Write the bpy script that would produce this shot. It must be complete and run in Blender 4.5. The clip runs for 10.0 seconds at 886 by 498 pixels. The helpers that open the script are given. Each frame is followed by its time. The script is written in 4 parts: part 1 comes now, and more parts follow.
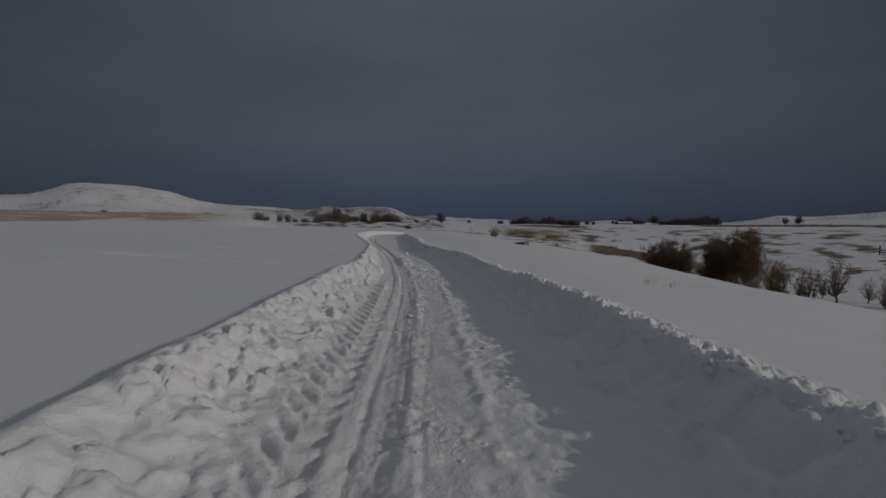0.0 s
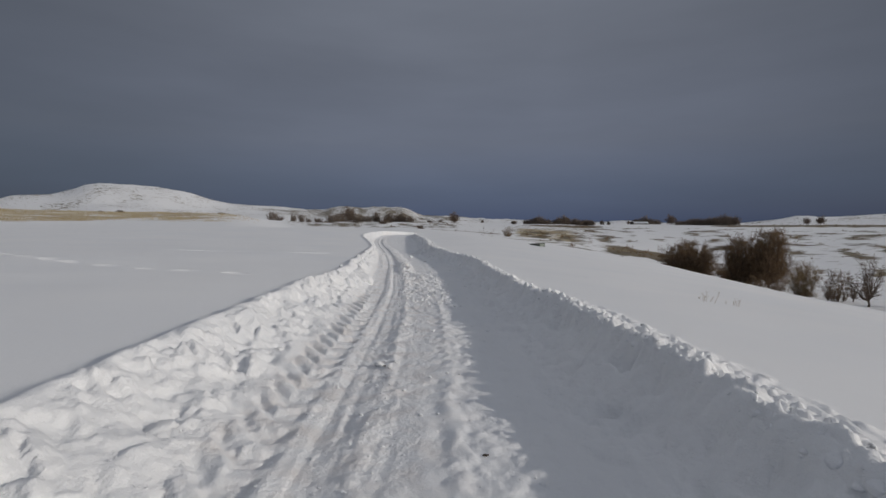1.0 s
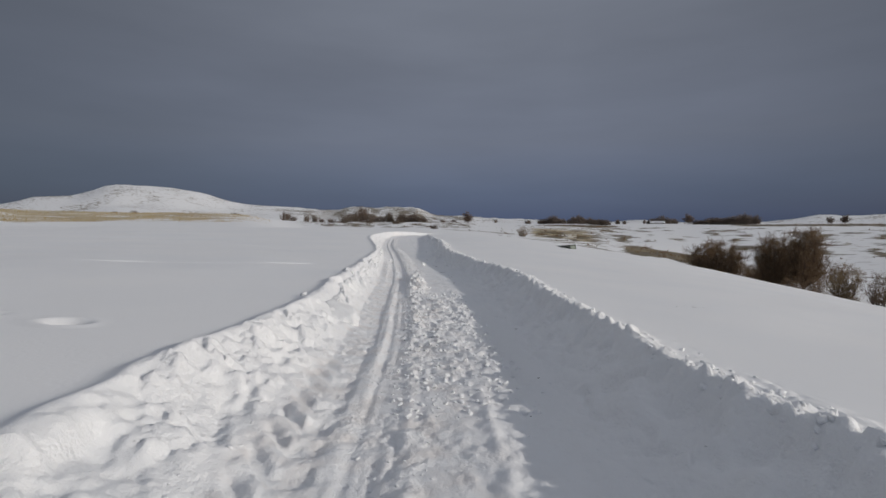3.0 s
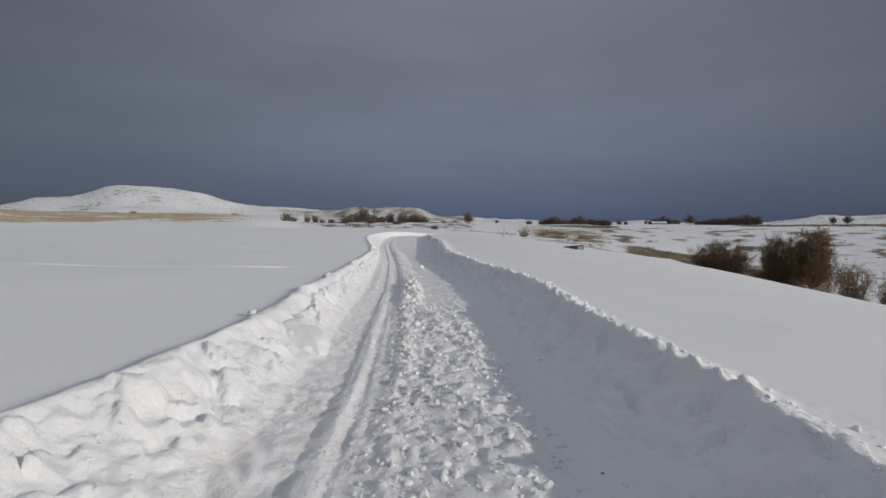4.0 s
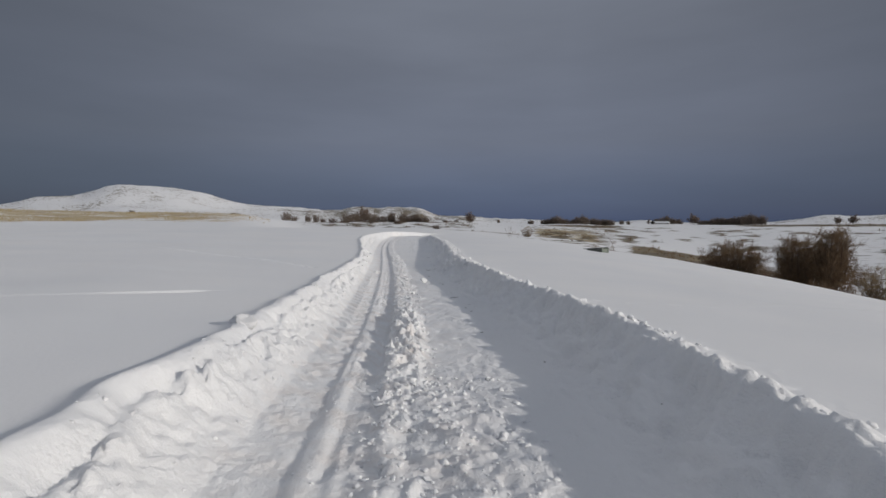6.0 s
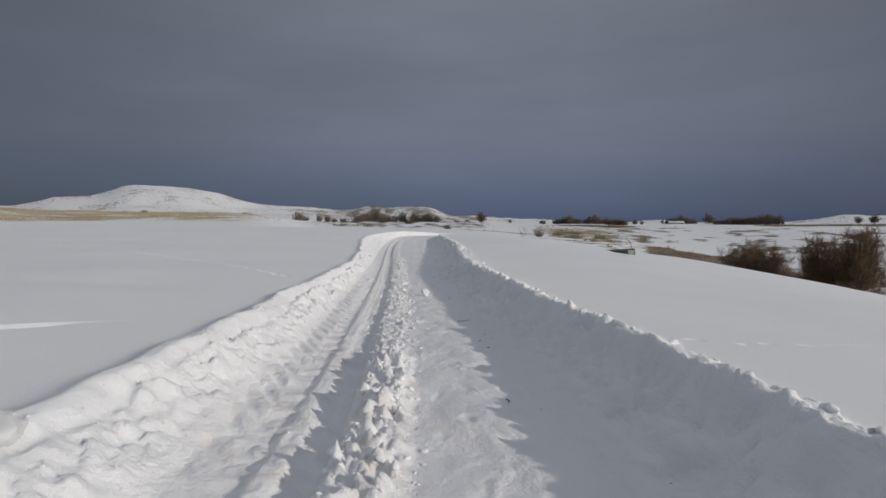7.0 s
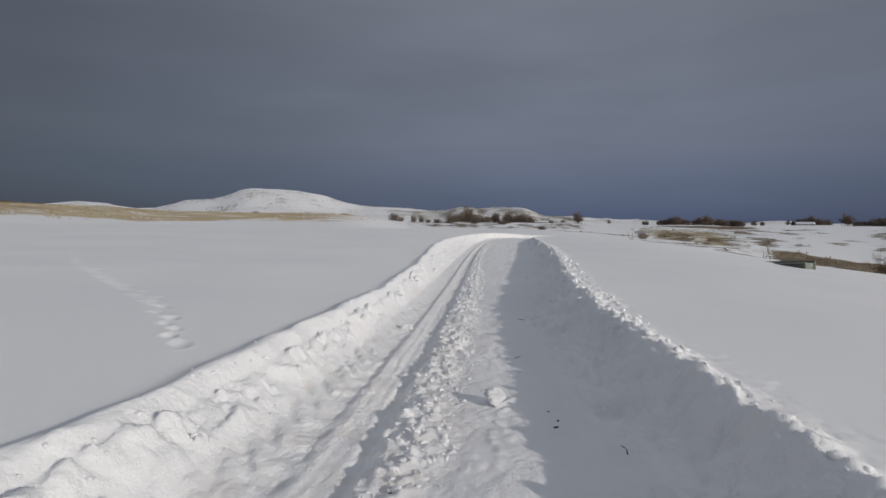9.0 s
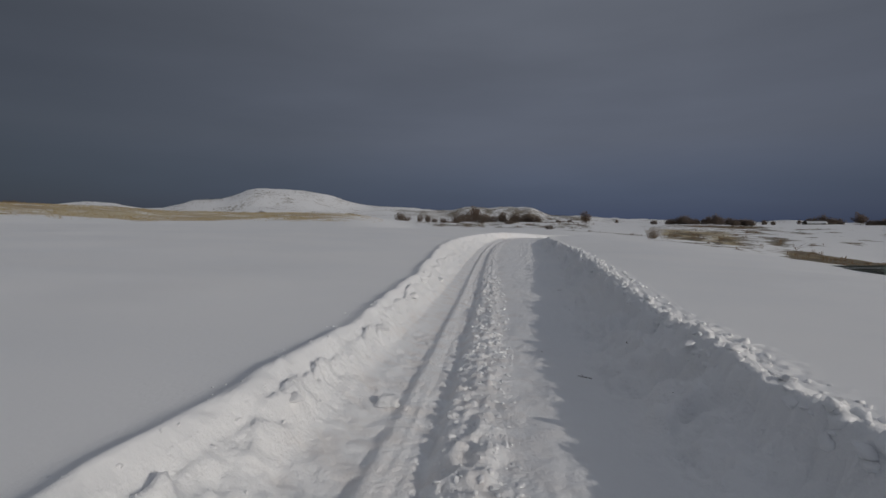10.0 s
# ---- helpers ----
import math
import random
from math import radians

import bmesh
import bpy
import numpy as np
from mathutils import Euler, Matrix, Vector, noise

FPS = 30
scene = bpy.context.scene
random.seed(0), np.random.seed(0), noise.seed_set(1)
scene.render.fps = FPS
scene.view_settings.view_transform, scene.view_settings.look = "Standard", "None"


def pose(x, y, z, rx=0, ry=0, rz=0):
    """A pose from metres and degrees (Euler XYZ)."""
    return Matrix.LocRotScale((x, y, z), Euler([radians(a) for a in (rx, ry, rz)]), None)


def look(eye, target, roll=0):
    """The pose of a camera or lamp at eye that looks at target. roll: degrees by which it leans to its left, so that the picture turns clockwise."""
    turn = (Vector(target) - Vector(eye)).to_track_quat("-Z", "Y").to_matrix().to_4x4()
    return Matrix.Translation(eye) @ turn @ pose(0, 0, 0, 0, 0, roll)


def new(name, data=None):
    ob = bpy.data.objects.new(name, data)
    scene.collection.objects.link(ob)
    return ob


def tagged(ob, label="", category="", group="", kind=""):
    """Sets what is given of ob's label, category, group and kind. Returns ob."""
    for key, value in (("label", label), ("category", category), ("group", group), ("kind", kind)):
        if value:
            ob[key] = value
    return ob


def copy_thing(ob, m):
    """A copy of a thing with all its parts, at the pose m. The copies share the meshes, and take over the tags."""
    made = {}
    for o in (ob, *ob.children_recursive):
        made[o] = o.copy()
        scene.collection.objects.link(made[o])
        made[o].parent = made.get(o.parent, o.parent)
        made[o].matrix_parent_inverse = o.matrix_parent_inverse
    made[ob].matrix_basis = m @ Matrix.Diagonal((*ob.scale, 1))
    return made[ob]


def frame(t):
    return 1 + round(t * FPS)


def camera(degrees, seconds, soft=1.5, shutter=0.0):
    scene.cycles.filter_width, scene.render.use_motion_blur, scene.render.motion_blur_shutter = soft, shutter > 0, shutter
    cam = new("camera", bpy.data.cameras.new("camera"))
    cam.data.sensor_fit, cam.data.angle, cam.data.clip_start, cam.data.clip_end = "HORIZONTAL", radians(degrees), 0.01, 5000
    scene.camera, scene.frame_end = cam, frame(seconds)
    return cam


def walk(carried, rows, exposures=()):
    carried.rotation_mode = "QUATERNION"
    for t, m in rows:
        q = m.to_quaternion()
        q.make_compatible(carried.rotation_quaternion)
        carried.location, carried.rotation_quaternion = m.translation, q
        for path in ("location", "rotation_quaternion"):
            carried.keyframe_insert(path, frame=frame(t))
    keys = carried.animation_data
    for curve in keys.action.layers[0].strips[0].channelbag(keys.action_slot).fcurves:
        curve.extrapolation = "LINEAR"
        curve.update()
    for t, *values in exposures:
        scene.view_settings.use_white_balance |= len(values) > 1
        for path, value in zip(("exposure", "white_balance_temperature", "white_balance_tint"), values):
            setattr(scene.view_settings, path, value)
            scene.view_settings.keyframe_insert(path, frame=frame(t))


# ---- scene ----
cam = camera(84.2, 10.0)
PATH = [
    (0, (-1.316, -1.756, 1.152), (-1.092, 0.229, 1.049), 0.05),
    (0.5, (-1.052, -0.733, 1.148), (-0.826, 1.251, 1.045), 0.04),
    (1, (-0.876, 0.287, 1.146), (-0.706, 2.277, 1.043), 0.08),
    (1.5, (-0.927, 1.234, 1.150), (-0.779, 3.226, 1.047), 0.07),
    (2, (-0.930, 2.321, 1.159), (-0.795, 4.314, 1.055), 0.08),
    (2.5, (-0.874, 3.364, 1.154), (-0.751, 5.357, 1.050), 0.01),
    (4, (-0.682, 5.649, 1.062), (-0.569, 7.643, 0.961), -0.08),
    (4.5, (-0.693, 6.525, 1.064), (-0.581, 8.519, 0.962), 0.02),
    (5, (-0.686, 7.409, 1.060), (-0.575, 9.403, 0.957), 0.03),
    (5.5, (-0.690, 8.283, 1.053), (-0.580, 10.278, 0.951), -0.02),
    (7, (-0.465, 11.297, 0.987), (-0.403, 13.294, 0.884), -0.03),
    (7.5, (-0.413, 12.458, 0.993), (-0.516, 14.453, 0.890), -0.01),
    (8, (-0.347, 13.647, 1.001), (-0.608, 15.627, 0.899), 0.03),
    (8.5, (-0.247, 14.763, 1.006), (-0.546, 16.737, 0.904), 0.03),
    (9, (-0.347, 15.979, 1.003), (-0.662, 17.952, 0.902), 0.11),
    (9.5, (-0.582, 17.219, 0.984), (-0.911, 19.189, 0.882), 0.08),
    (10, (-0.768, 18.424, 0.951), (-1.109, 20.392, 0.849), 0.04),
]
EXPOSURES = [(0.0, -1.55), (0.5, -0.98), (1.0, -0.42), (1.5, -0.26), (9.0, -0.23), (9.5, -0.22), (10.0, -0.77)]
walk(cam, [(t, look(eye, target, roll)) for t, eye, target, roll in PATH], EXPOSURES)

# ---------------------------------------------------------------- light
SUN_AZ = 116.0      # degrees clockwise from +y
SUN_EL = 16.8
world = bpy.data.worlds.new("winter_sky")
scene.world = world
world.use_nodes = True
wn, wl = world.node_tree.nodes, world.node_tree.links
wn.clear()
w_out = wn.new("ShaderNodeOutputWorld")
w_sky = wn.new("ShaderNodeTexSky")
w_sky.sky_type = "NISHITA"
w_sky.sun_disc = False
w_sky.sun_elevation = radians(SUN_EL)
w_sky.sun_rotation = radians(SUN_AZ)
w_bg = wn.new("ShaderNodeBackground")
w_bg.inputs["Strength"].default_value = 0.06
w_cl = wn.new("ShaderNodeBackground")
w_cl.inputs["Strength"].default_value = 1.16
w_mix = wn.new("ShaderNodeMixShader")
w_co = wn.new("ShaderNodeTexCoord")
w_sep = wn.new("ShaderNodeSeparateXYZ")
w_ramp = wn.new("ShaderNodeValToRGB")
els = w_ramp.color_ramp.elements
els[0].position, els[0].color = 0.0, (0.053, 0.076, 0.146, 1)
els[1].position, els[1].color = 1.0, (0.39, 0.405, 0.445, 1)
for p_, c_ in ((0.06, (0.076, 0.098, 0.162, 1)), (0.16, (0.127, 0.142, 0.189, 1)), (0.34, (0.146, 0.160, 0.198, 1)), (0.52, (0.160, 0.175, 0.210, 1))):
    e_ = els.new(p_)
    e_.color = c_
w_map = wn.new("ShaderNodeMapping")
w_map.inputs["Scale"].default_value = (1.0, 1.0, 5.0)
w_noise = wn.new("ShaderNodeTexNoise")
w_noise.inputs["Scale"].default_value = 1.6
w_noise.inputs["Detail"].default_value = 5.0
w_noise.inputs["Roughness"].default_value = 0.5
w_nr = wn.new("ShaderNodeMapRange")
w_nr.inputs["From Min"].default_value, w_nr.inputs["From Max"].default_value = 0.3, 0.7
w_nr.inputs["To Min"].default_value, w_nr.inputs["To Max"].default_value = 1.04, 1.30
w_mul = wn.new("ShaderNodeVectorMath")
w_mul.operation = "SCALE"
wl.new(w_co.outputs["Generated"], w_sep.inputs[0])
wl.new(w_sep.outputs["Z"], w_ramp.inputs[0])
wl.new(w_co.outputs["Generated"], w_map.inputs[0])
wl.new(w_map.outputs[0], w_noise.inputs["Vector"])
wl.new(w_noise.outputs[0], w_nr.inputs["Value"])
wl.new(w_ramp.outputs[0], w_mul.inputs[0])
# sky colour dimmed towards both sides, standing in for the lens's edge falloff
w_side = wn.new("ShaderNodeValToRGB")
es = w_side.color_ramp.elements
es[0].position, es[0].color = 0.10, (0.50, 0.50, 0.50, 1)
es[1].position, es[1].color = 0.90, (0.64, 0.64, 0.64, 1)
for p_, v_ in ((0.32, 0.82), (0.50, 1.02), (0.64, 1.04), (0.78, 0.86)):
    es.new(p_).color = (v_, v_, v_, 1)
w_half = wn.new("ShaderNodeMath")
w_half.operation = "MULTIPLY_ADD"
w_half.inputs[1].default_value, w_half.inputs[2].default_value = 0.5, 0.5
w_prod = wn.new("ShaderNodeMath")
w_prod.operation = "MULTIPLY"
wl.new(w_sep.outputs["X"], w_half.inputs[0])
wl.new(w_half.outputs[0], w_side.inputs[0])
wl.new(w_side.outputs[0], w_prod.inputs[0])
wl.new(w_nr.outputs[0], w_prod.inputs[1])
wl.new(w_prod.outputs[0], w_mul.inputs["Scale"])
wl.new(w_mul.outputs[0], w_cl.inputs["Color"])
wl.new(w_sky.outputs[0], w_bg.inputs["Color"])
w_mix.inputs[0].default_value = 0.9
wl.new(w_bg.outputs[0], w_mix.inputs[1])
wl.new(w_cl.outputs[0], w_mix.inputs[2])
wl.new(w_mix.outputs[0], w_out.inputs[0])

sun_data = bpy.data.lights.new("sun", "SUN")
sun_data.energy = 2.5
sun_data.angle = radians(0.7)
sun_data.color = (1.0, 0.932, 0.852)
sun = new("sun", sun_data)
_a, _e = radians(SUN_AZ), radians(SUN_EL)
sun.matrix_world = look((60 * math.sin(_a) * math.cos(_e), 60 * math.cos(_a) * math.cos(_e), 60 * math.sin(_e)), (0, 0, 0))


# ---------------------------------------------------------------- materials
def material(name, rough=0.8):
    m = bpy.data.materials.new(name)
    m.use_nodes = True
    b = m.node_tree.nodes["Principled BSDF"]
    b.inputs["Roughness"].default_value = rough
    return m, m.node_tree.nodes, m.node_tree.links, b


def add_noise(nodes, links, scale, detail=4.0, stretch=None, coords="Object"):
    tc = nodes.new("ShaderNodeTexCoord")
    n = nodes.new("ShaderNodeTexNoise")
    n.inputs["Scale"].default_value = scale
    n.inputs["Detail"].default_value = detail
    if stretch:
        mp = nodes.new("ShaderNodeMapping")
        mp.inputs["Scale"].default_value = stretch
        links.new(tc.outputs[coords], mp.inputs[0])
        links.new(mp.outputs[0], n.inputs["Vector"])
    else:
        links.new(tc.outputs[coords], n.inputs["Vector"])
    return n.outputs[0]


def ramp(nodes, links, fac, stops):
    r = nodes.new("ShaderNodeValToRGB")
    e = r.color_ramp.elements
    e[0].position, e[0].color = stops[0][0], (*stops[0][1], 1)
    e[1].position, e[1].color = stops[-1][0], (*stops[-1][1], 1)
    for p, c in stops[1:-1]:
        e.new(p).color = (*c, 1)
    links.new(fac, r.inputs[0])
    return r.outputs[0]


def mix_colour(nodes, links, fac, a, b):
    m = nodes.new("ShaderNodeMix")
    m.data_type = "RGBA"
    for sock, v in ((m.inputs[0], fac), (m.inputs[6], a), (m.inputs[7], b)):
        if isinstance(v, (tuple, float)):
            sock.default_value = (*v, 1) if isinstance(v, tuple) else v
        else:
            links.new(v, sock)
    return m.outputs[2]


def calc(nodes, links, op, a, b=0.0, clamp=False):
    m = nodes.new("ShaderNodeMath")
    m.operation, m.use_clamp = op, clamp
    for sock, v in ((m.inputs[0], a), (m.inputs[1], b)):
        if isinstance(v, (int, float)):
            sock.default_value = v
        else:
            links.new(v, sock)
    return m.outputs[0]


def add_bump(nodes, links, bsdf, height, strength, distance):
    b = nodes.new("ShaderNodeBump")
    b.inputs["Strength"].default_value = strength
    b.inputs["Distance"].default_value = distance
    links.new(height, b.inputs["Height"])
    links.new(b.outputs[0], bsdf.inputs["Normal"])


def attribute(nodes, name):
    a = nodes.new("ShaderNodeAttribute")
    a.attribute_name = name
    return a.outputs["Fac"]


def snow_material(name, ground):
    m, n, l, b = material(name, 0.62)
    b.inputs["Specular IOR Level"].default_value = 0.25
    b.inputs["Subsurface Weight"].default_value = 0.85
    b.inputs["Subsurface Radius"].default_value = (1.0, 1.0, 1.0)
    b.inputs["Subsurface Scale"].default_value = 0.012 if ground else 0.016
    big = add_noise(n, l, 0.35, 5)
    fine = add_noise(n, l, 34.0, 6)
    grain = add_noise(n, l, 160.0, 3)
    col = ramp(n, l, big, [(0.3, (0.86, 0.875, 0.895)), (0.7, (0.915, 0.92, 0.925))])
    if ground:
        # trodden, slightly dusty snow in the wheel lanes
        dirt = calc(n, l, "MULTIPLY", attribute(n, "trodden"), ramp_value(n, l, add_noise(n, l, 5.0, 6), 0.42, 0.75))
        col = mix_colour(n, l, calc(n, l, "MULTIPLY", dirt, 0.5), col, (0.72, 0.65, 0.60))
        # straw and dead grass that stand through thin snow
        streak = add_noise(n, l, 0.11, 9, (1.0, 2.4, 1.0))
        straw = ramp(n, l, add_noise(n, l, 0.05, 7), [(0.3, (0.34, 0.25, 0.13)), (0.5, (0.48, 0.39, 0.22)), (0.7, (0.60, 0.52, 0.34))])
        heath = ramp(n, l, add_noise(n, l, 0.12, 7), [(0.3, (0.05, 0.038, 0.02)), (0.5, (0.12, 0.09, 0.042)), (0.7, (0.23, 0.17, 0.08))])
        a_straw = calc(n, l, "ADD", attribute(n, "straw"), calc(n, l, "MULTIPLY", calc(n, l, "SUBTRACT", streak, 0.5), 1.6))
        a_straw = calc(n, l, "MULTIPLY", ramp_value(n, l, a_straw, 0.45, 0.75), 0.93)
        a_heath = calc(n, l, "ADD", attribute(n, "heath"), calc(n, l, "MULTIPLY", calc(n, l, "SUBTRACT", streak, 0.5), 2.2))
        a_heath = calc(n, l, "MULTIPLY", ramp_value(n, l, a_heath, 0.45, 0.68), 0.96)
        col = mix_colour(n, l, a_straw, col, straw)
        col = mix_colour(n, l, a_heath, col, heath)
    l.new(col, b.inputs["Base Color"])
    h = calc(n, l, "ADD", fine, calc(n, l, "MULTIPLY", grain, 0.5))
    if ground:
        for size, weight in ((26.0, 0.9), (58.0, 0.5)):
            tc, vo = n.new("ShaderNodeTexCoord"), n.new("ShaderNodeTexVoronoi")
            vo.feature = "SMOOTH_F1"
            vo.inputs["Scale"].default_value, vo.inputs["Smoothness"].default_value = size, 0.35
            l.new(tc.outputs["Object"], vo.inputs["Vector"])
            patch = ramp_value(n, l, add_noise(n, l, 2.3 if size < 40 else 4.1, 3), 0.40, 0.62)
            h = calc(n, l, "SUBTRACT", h, calc(n, l, "MULTIPLY", calc(n, l, "MULTIPLY", vo.outputs["Distance"], weight), patch))
        h = calc(n, l, "MULTIPLY", h, calc(n, l, "ADD", calc(n, l, "MULTIPLY", attribute(n, "broken"), 1.1), 0.15))
    add_bump(n, l, b, h, 0.6, 0.013)
    return m


def ramp_value(n, l, v, lo, hi):
    m = n.new("ShaderNodeMapRange")
    m.clamp = True
    m.inputs["From Min"].default_value, m.inputs["From Max"].default_value = lo, hi
    l.new(v, m.inputs["Value"])
    return m.outputs[0]


SNOW = snow_material("snow", True)
CLOD = snow_material("clod_snow", False)


def plain_material(name, stops, scale, rough, stretch=None, bump=0.0):
    m, n, l, b = material(name, rough)
    v = add_noise(n, l, scale, 6, stretch)
    l.new(ramp(n, l, v, stops), b.inputs["Base Color"])
    if bump:
        add_bump(n, l, b, v, bump, 0.02)
    return m


BARK = plain_material("bark", [(0.3, (0.07, 0.05, 0.037)), (0.7, (0.14, 0.105, 0.075))], 3.0, 0.9, (1, 1, 0.3), 0.5)
TWIG_BROWN = plain_material("twig_brown", [(0.3, (0.135, 0.084, 0.045)), (0.7, (0.23, 0.147, 0.08))], 0.5, 0.85)
TWIG_OLIVE = plain_material("twig_olive", [(0.3, (0.19, 0.13, 0.068)), (0.7, (0.31, 0.22, 0.118))], 0.5, 0.85)
TWIG_DARK = plain_material("twig_dark", [(0.3, (0.15, 0.108, 0.082)), (0.7, (0.24, 0.175, 0.135))], 0.3, 0.85)
TWIG_FAR = plain_material("twig_far", [(0.3, (0.15, 0.115, 0.09)), (0.7, (0.23, 0.18, 0.14))], 0.2, 0.85)
STRAW = plain_material("straw", [(0.3, (0.34, 0.24, 0.11)), (0.7, (0.55, 0.44, 0.24))], 0.6, 0.85)
OLD_WOOD = plain_material("old_wood", [(0.25, (0.05, 0.05, 0.042)), (0.5, (0.13, 0.135, 0.11)), (0.75, (0.26, 0.27, 0.22))], 6.0, 0.8, (0.4, 3, 3), 0.5)
PALE_PAINT = plain_material("worn_green_paint", [(0.3, (0.12, 0.15, 0.12)), (0.7, (0.28, 0.31, 0.26))], 9.0, 0.7, None, 0.3)
DARK_WOOD = plain_material("dark_wood", [(0.3, (0.03, 0.027, 0.024)), (0.7, (0.07, 0.06, 0.05))], 4.0, 0.85)
WALL_PLASTER = plain_material("wall_plaster", [(0.3, (0.42, 0.40, 0.37)), (0.7, (0.55, 0.53, 0.50))], 1.2, 0.9)
DEBRIS = plain_material("debris", [(0.3, (0.035, 0.025, 0.02)), (0.7, (0.09, 0.065, 0.045))], 20.0, 0.9)


# ---------------------------------------------------------------- noise in numpy
PERM = np.random.RandomState(7).permutation(512)


def hash2(ix, iy, k=0):
    h = PERM[(ix + 131 * k) & 511]
    return PERM[(h + iy) & 511]


def gnoise(x, y, k=0):
    """Gradient noise, about -1 to 1."""
    ix, iy = np.floor(x).astype(np.int64), np.floor(y).astype(np.int64)
    fx, fy = x - ix, y - iy
    ux, uy = fx * fx * fx * (fx * (fx * 6 - 15) + 10), fy * fy * fy * (fy * (fy * 6 - 15) + 10)

    def corner(dx, dy):
        a = hash2(ix + dx, iy + dy, k) * (2 * math.pi / 512)
        return np.cos(a) * (fx - dx) + np.sin(a) * (fy - dy)

    n0 = corner(0, 0) * (1 - ux) + corner(1, 0) * ux
    n1 = corner(0, 1) * (1 - ux) + corner(1, 1) * ux
    return 1.4 * (n0 * (1 - uy) + n1 * uy)


def fbm(x, y, octaves=4, k=0):
    s, a = 0.0, 1.0
    for o in range(octaves):
        s = s + a * gnoise(x * 2 ** o + 17.3 * o, y * 2 ** o - 9.1 * o, k + o)
        a *= 0.5
    return s


def cells(x, y, k=0, soft=14.0):
    """Cellular noise: distance to the nearest jittered point, and the softly blended random value of the points about."""
    ix, iy = np.floor(x).astype(np.int64), np.floor(y).astype(np.int64)
    best, total, weight = np.full(x.shape, 9.0), np.zeros(x.shape), np.full(x.shape, 1e-9)
    for dx in (-1, 0, 1):
        for dy in (-1, 0, 1):
            jx, jy = ix + dx, iy + dy
            px, py = jx + hash2(jx, jy, k) / 512, jy + hash2(jx, jy, k + 1) / 512
            d = np.hypot(px - x, py - y)
            best = np.minimum(best, d)
            w = np.exp(-soft * d * d)
            total += w * hash2(jx, jy, k + 2) / 512
            weight += w
    return best, total / weight


def facets(x, y, k=0, soft=22.0):
    """Broken plates: every cell has its own height and tilt, blended over a narrow seam."""
    ix, iy = np.floor(x).astype(np.int64), np.floor(y).astype(np.int64)
    total, weight = np.zeros(x.shape), np.full(x.shape, 1e-9)
    for dx in (-1, 0, 1):
        for dy in (-1, 0, 1):
            jx, jy = ix + dx, iy + dy
            ox, oy = x - jx - hash2(jx, jy, k) / 512, y - jy - hash2(jx, jy, k + 1) / 512
            w = np.exp(-soft * (ox * ox + oy * oy))
            plane = hash2(jx, jy, k + 2) / 512 - 0.5 + (hash2(jx, jy, k + 3) / 256 - 1) * ox + (hash2(jx, jy, k + 4) / 256 - 1) * oy
            total += w * plane
            weight += w
    return total / weight


def ss(a, b, v):
    t = np.clip((v - a) / (b - a), 0, 1)
    return t * t * (3 - 2 * t)


def line(v, xs, ys):
    """A smooth line through a few stations."""
    return (np.interp(v - 0.5, xs, ys) + 2 * np.interp(v, xs, ys) + np.interp(v + 0.5, xs, ys)) / 4


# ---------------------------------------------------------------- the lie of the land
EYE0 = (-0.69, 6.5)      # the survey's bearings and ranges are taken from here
AXIS, TURN, DRAWN = radians(4.66), radians(3.22), 1.263      # its middle bearing, where that points, and its stretch along it


def at(bearing, dist):
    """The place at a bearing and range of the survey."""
    a = np.radians(bearing) - AXIS
    side, ahead = dist * np.sin(a), dist * np.cos(a) * DRAWN
    return EYE0[0] + side * math.cos(TURN) + ahead * math.sin(TURN), EYE0[1] + ahead * math.cos(TURN) - side * math.sin(TURN)


MARKS = [-8, -0.5, 2.5, 5, 8, 11.3, 15, 20, 24, 27, 34, 42, 49, 58]
METRES = [-9.5, 0.3, 4.25, 7.48, 10.35, 13.95, 17.62, 22.65, 26.6, 30.0, 37.9, 46.6, 54.5, 64.5]


def station(y):
    """The mark along the road at which its character changes, for metres along it."""
    return np.interp(y, METRES, MARKS)


def metre(mark):
    return np.interp(mark, MARKS, METRES)


def left_edge(y):
    return line(y, [-9.5, 0.2, 1.5, 2.8, 4.2, 5.5, 7.4, 8.9, 10.3, 11.4, 12.7, 13.9, 16, 17.6, 19.7, 21.1, 22.6, 24.6, 26.5, 30, 33.3, 37.6, 42, 46.5, 51, 54.4, 57, 60],
                [-3.3, -2.74, -2.63, -2.54, -2.43, -2.35, -2.20, -1.98, -1.93, -1.95, -1.98, -1.97, -2.04, -2.10, -2.12, -2.11, -2.16, -2.33, -2.57, -2.98, -3.4, -3.75, -3.85, -3.65, -3.2, -2.3, -0.5, 4])


def right_edge(y):
    return line(y, [-9.5, 0.3, 1.8, 3.1, 4.4, 5.7, 7.5, 8.7, 10.4, 11.5, 12.8, 14, 14.8, 16, 17.6, 19.7, 21.1, 22.7, 24.7, 26.7, 30.3, 33.7, 38.2, 42.7, 47.2, 51.8, 55.4, 60],
                [-0.1, 0.58, 0.67, 0.76, 0.80, 0.81, 0.81, 0.86, 0.94, 1.03, 1.09, 1.07, 1.03, 0.87, 0.73, 0.63, 0.48, 0.40, 0.45, 0.51, 0.63, 0.76, 0.76, 0.60, 0.40, 0.7, 1.9, 6])


